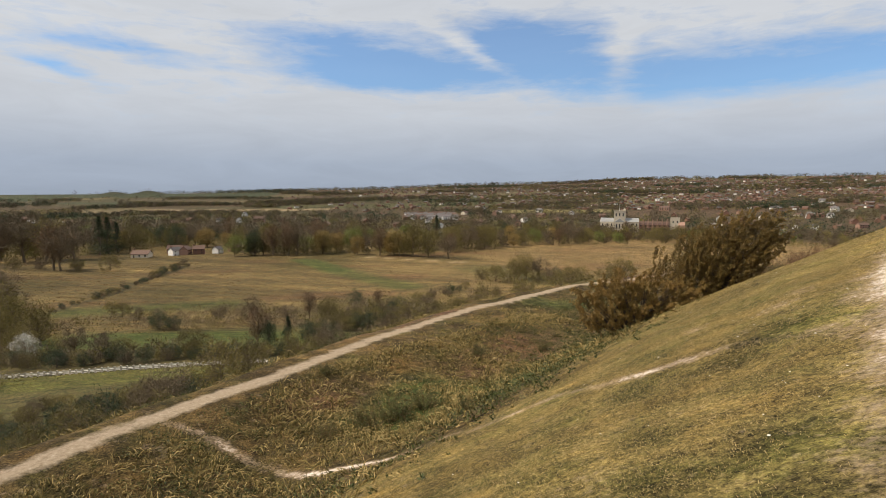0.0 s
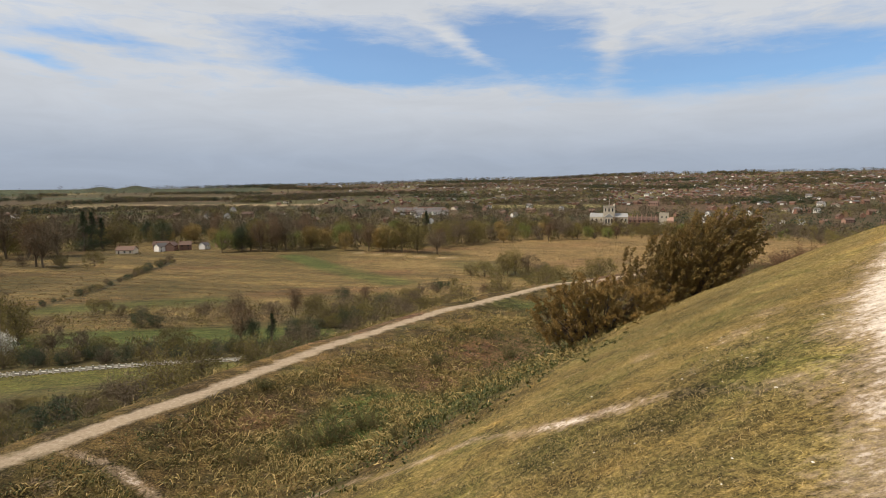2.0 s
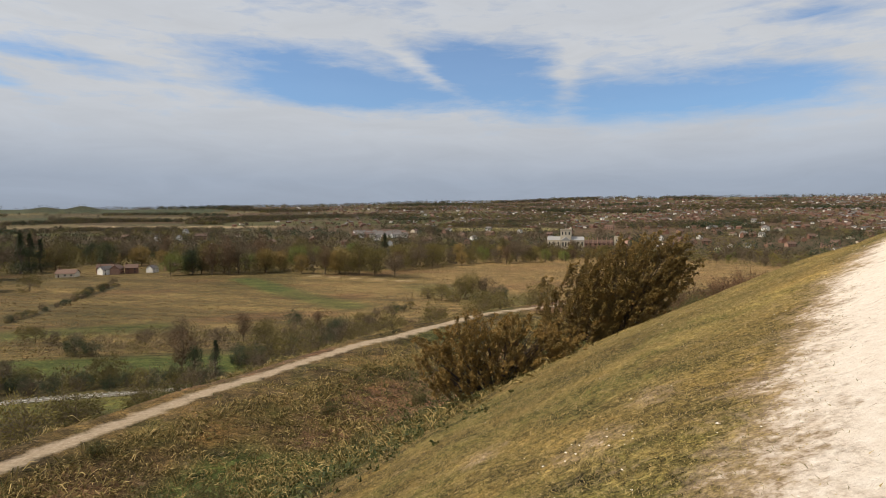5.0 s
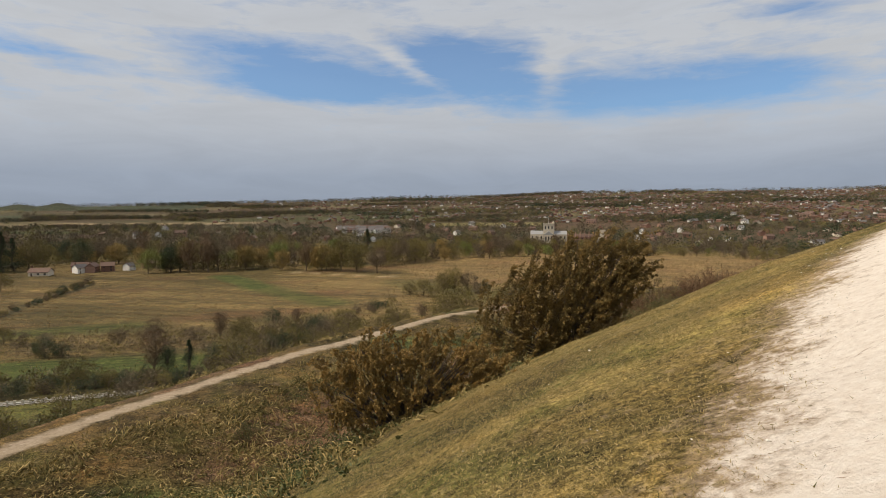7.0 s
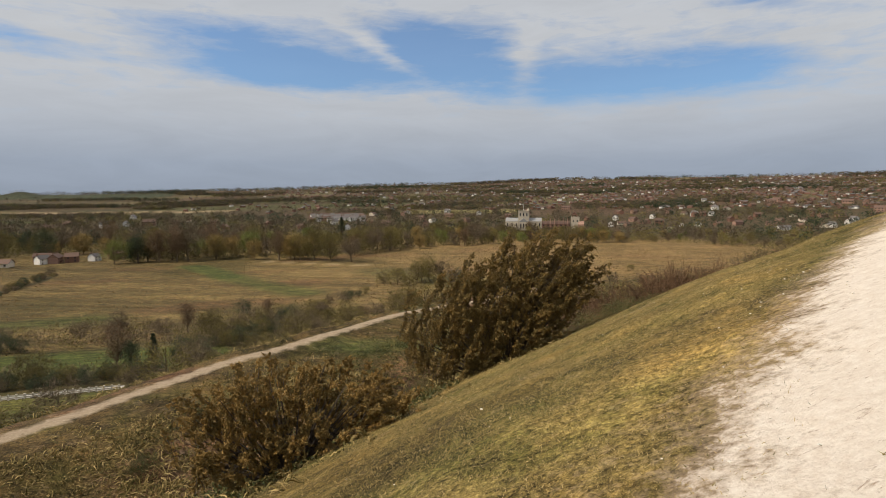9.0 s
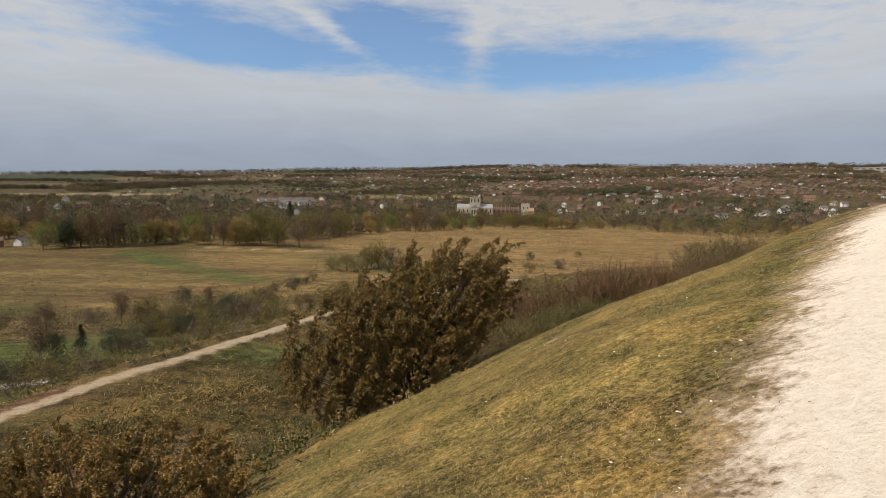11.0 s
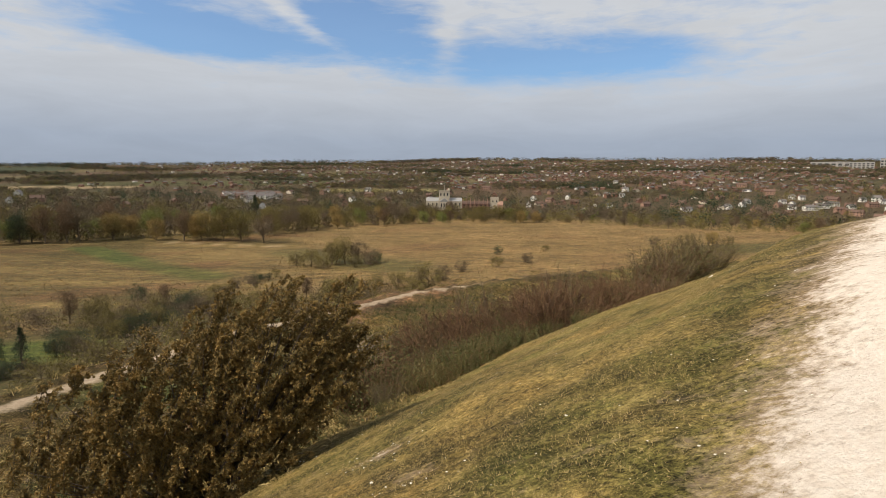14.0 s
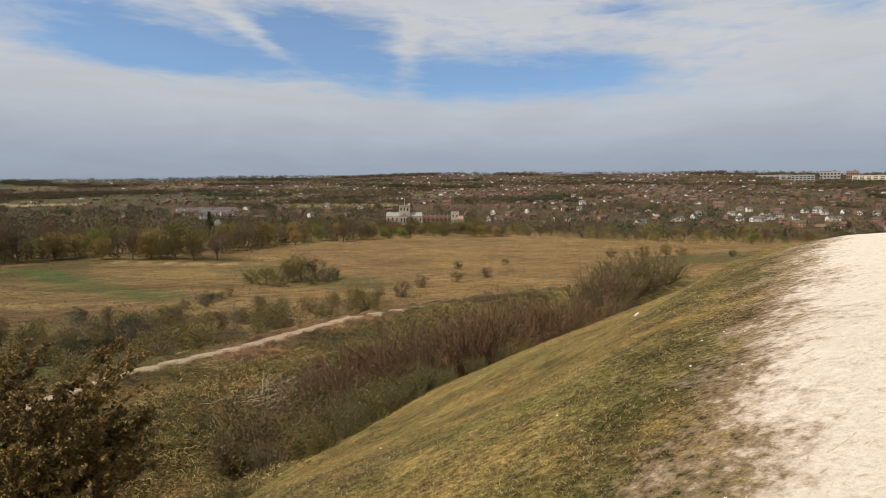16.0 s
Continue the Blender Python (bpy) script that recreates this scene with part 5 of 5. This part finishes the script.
def road_line(u):
    return -140 + 92 * u, 138 + 10.5 * u * u


def build_road():
    buf = Buf()
    u = np.linspace(0, 1, 60)
    pts = np.array([road_line(t) for t in u])
    d = unit(np.gradient(pts, axis=0))
    nrm = np.stack([-d[:, 1], d[:, 0]], 1)
    left, right = pts + nrm * 1.9, pts - nrm * 1.9
    v = np.concatenate([np.column_stack([left, height(left[:, 0], left[:, 1]) + 0.12]), np.column_stack([right, height(right[:, 0], right[:, 1]) + 0.12])])
    i = np.arange(59)
    buf.add(v, np.stack([i, i + 60, i + 61, i + 1], 1))
    tagged(part("road", buf, ROAD_GREY), "pale gravel lane below the hill", "road", kind="structure")
    fence = thing("fence", "long pale post and rail fence beside the lane", "fence")
    post = Buf().box((0, 0, 0.55), (0.32, 0.32, 1.5)).mesh("post")
    post.materials.append(FENCE_WOOD)
    last = None
    for k in range(62):
        x, y = road_line(k / 61)
        y -= 2.6
        z = ground_at(x, y)
        o = new("post", post)
        o.location, o.parent = (x, y, z), fence
        if last is not None:
            mid, ln = ((x + last[0]) / 2, (y + last[1]) / 2, (z + last[2]) / 2), math.hypot(x - last[0], y - last[1])
            for hz in (0.95, 0.5):
                part("rail", Buf().box((mid[0], mid[1], mid[2] + hz), (ln, 0.1, 0.26), math.atan2(y - last[1], x - last[0])), FENCE_WOOD, fence)
        last = (x, y, z)


build_road()

# ---- turf, tussocks and stones ----


def scatter(rng, n, a0, a1, s0, s1):
    a, s = rng.uniform(a0, a1, n), rng.uniform(s0, s1, n)
    return a, s, a * 0.66 + s * 0.75, a * 0.75 - s * 0.66


def build_turf():
    """Turf blades, thickest beside the walk."""
    rng = np.random.default_rng(81)
    buf = Buf()
    a, s, x, y = scatter(rng, 900000, -0.5, 34, -6.5, 4.0)
    lim = path_edge(a) - 0.62 + rng.normal(size=len(a)) * 0.25
    keep = (s < lim) & (rng.uniform(size=len(a)) < np.clip(1.25 - a / 34, 0.2, 1) * np.clip(1.4 + s / 5, 0.25, 1))
    keep &= ~((np.abs(a - 7.3) < 0.16 + 0.1 * rng.normal(size=len(a))) & (s < -0.3))
    x, y = x[keep], y[keep]
    z = height(x, y)
    per = 2
    p = np.repeat(np.stack([x, y, z - 0.004], 1), per, 0) + np.column_stack([rng.normal(size=(len(x) * per, 2)) * 0.015, np.zeros(len(x) * per)])
    d = rng.normal(size=p.shape) * 0.9
    d[:, 2] = np.abs(d[:, 2]) * 0.6 + 0.22
    buf.blades(p, d, rng.uniform(0.012, 0.034, len(p)), rng.uniform(0.0016, 0.0032, len(p)), rng)
    # small tufts that stand a little prouder
    a, s, x, y = scatter(rng, 60000, 0, 36, -7, 2.5)
    keep = (s < path_edge(a) - 0.75 + rng.normal(size=len(a)) * 0.25) & (wave(x, y, 2.2, 31) + rng.normal(size=len(a)) * 0.5 > 0)
    x, y = x[keep], y[keep]
    per = 9
    p = np.repeat(np.stack([x, y, height(x, y) - 0.006], 1), per, 0)
    p[:, :2] += rng.normal(size=(len(p), 2)) * 0.022
    d = rng.normal(size=p.shape) * 0.7
    d[:, 2] = np.abs(d[:, 2]) + 0.35
    buf.blades(p, d, rng.uniform(0.014, 0.036, len(p)), rng.uniform(0.0016, 0.0032, len(p)), rng)
    tagged(part("turf", buf, TURF), "short cropped olive and straw downland turf", "grass", kind="stuff")


def build_tussocks():
    rng = np.random.default_rng(82)
    buf, dark = Buf(), Buf()
    a, s, x, y = scatter(rng, 22000, 0, 62, -16.8, -4.6)
    keep = (rng.uniform(size=len(a)) < 0.06 + 0.94 * ease(-s, 5.0, 8.0)) & (s > lower_path(a) + 0.9) & (trail_mask(a, s, 0.32, 0.12) < 0.4)
    x, y = x[keep], y[keep]
    more = scatter(rng, 5000, 0, 60, -27, -16)
    ok = np.abs(more[1] - lower_path(more[0])) > 1.1
    x, y = np.concatenate([x, more[2][ok]]), np.concatenate([y, more[3][ok]])
    z = height(x, y)
    tall = ease(-(0.75 * x - 0.66 * y), 5, 9)
    size = rng.uniform(0.14, 0.42, len(x)) * (0.35 + 0.65 * tall) * (0.75 + 0.5 * (wave(x, y, 0.7, 20) > 0))
    per = 10
    p = np.repeat(np.stack([x, y, z - 0.02], 1), per, 0)
    sz = np.repeat(size, per)
    p[:, :2] += rng.normal(size=(len(p), 2)) * (sz * 0.35)[:, None]
    lie = np.repeat(rng.normal(size=(len(x), 2)) * 0.8, per, 0)
    d = rng.normal(size=p.shape) * 0.55
    d[:, :2] += lie
    d[:, 2] = np.abs(d[:, 2]) + 0.5
    leafy = np.repeat(wave(x, y, 0.55, 21) + rng.normal(size=len(x)) * 0.25 > 0.22, per)
    arcs(buf, p[~leafy], d[~leafy], (sz * rng.uniform(0.5, 1.25, len(p)))[~leafy], rng.uniform(0.006, 0.015, len(p))[~leafy], rng)
    q = p[leafy] + unit(d[leafy]) * (sz[leafy] * rng.uniform(0.1, 0.8, leafy.sum()))[:, None]
    dark.leaves(q, d[leafy] * 0.6 + rng.normal(size=q.shape) * 0.5, rng.uniform(0.04, 0.09, len(q)), rng.uniform(0.012, 0.024, len(q)), rng)
    tagged(part("tussock_grass", buf, TUSSOCK), "rough straw and brown tussock grass in the ditch", "grass", kind="stuff")
    tagged(part("bramble_cover", dark, BRAMBLE), "low green and russet bramble leaves in the ditch", "brambles", kind="stuff")


def build_stones():
    rng = np.random.default_rng(83)
    buf = Buf()
    shape = np.array([(1, 0, 0), (-1, 0, 0), (0, 1, 0), (0, -1, 0), (0, 0, 0.7), (0, 0, -0.6), (0.6, 0.6, 0.3), (-0.6, 0.5, 0.35)])
    faces = [(0, 6, 4), (6, 2, 4), (2, 7, 4), (7, 1, 4), (1, 3, 4), (3, 0, 4), (2, 6, 0), (1, 7, 2), (0, 3, 5), (3, 1, 5), (1, 2, 5), (2, 0, 5)]
    a, s, x, y = scatter(rng, 800, -1, 34, -4.5, 2.5)
    lim = path_edge(a)
    keep = (s < lim + 0.6) & ((rng.uniform(size=len(a)) < 0.35) | (s > lim - 1.1))
    for px, py in zip(x[keep], y[keep]):
        r = rng.uniform(0.004, 0.010) if rng.uniform() < 0.95 else rng.uniform(0.010, 0.018)
        v = shape * (1 + rng.normal(size=(8, 3)) * 0.15) * np.array([r * 1.25, r, r * 0.8])
        buf.add(spin(v, rng.uniform(0, 6.28)) + np.array([px, py, ground_at(px, py) + r * 0.5]), faces)
    for cx, cy in ((12.7, 18.4), (12.45, 18.6), (12.5, 16.75), (4.1, 6.9), (4.8, 8.0), (11.6, 20.6)):
        for k in range(16):
            px, py = cx + rng.normal() * 0.22, cy + rng.normal() * 0.16
            r = rng.uniform(0.004, 0.012)
            v = shape * (1 + rng.normal(size=(8, 3)) * 0.15) * np.array([r * 1.3, r, r * 0.6])
            buf.add(spin(v, rng.uniform(0, 6.28)) + np.array([px, py, ground_at(px, py) + r * 0.4]), faces)
    rock = thing("boulder", "white chalk boulder lying at the turf's edge", "stone", place=pose(20.75, 22.55, ground_at(20.75, 22.55) - 0.03, 0, 0, 30))
    v = np.concatenate([shape * 0.09, shape * np.array([0.06, 0.07, 0.09]) + np.array([0.06, 0.02, 0.01])])
    part("lump", Buf().add(v[:8], faces).add(v[8:], faces), CHALK, rock)
    tagged(part("chalk_pebbles", buf, CHALK), "small white chalk pebbles scattered in the turf", "pebbles", kind="stuff")


build_turf()
build_tussocks()
build_stones()
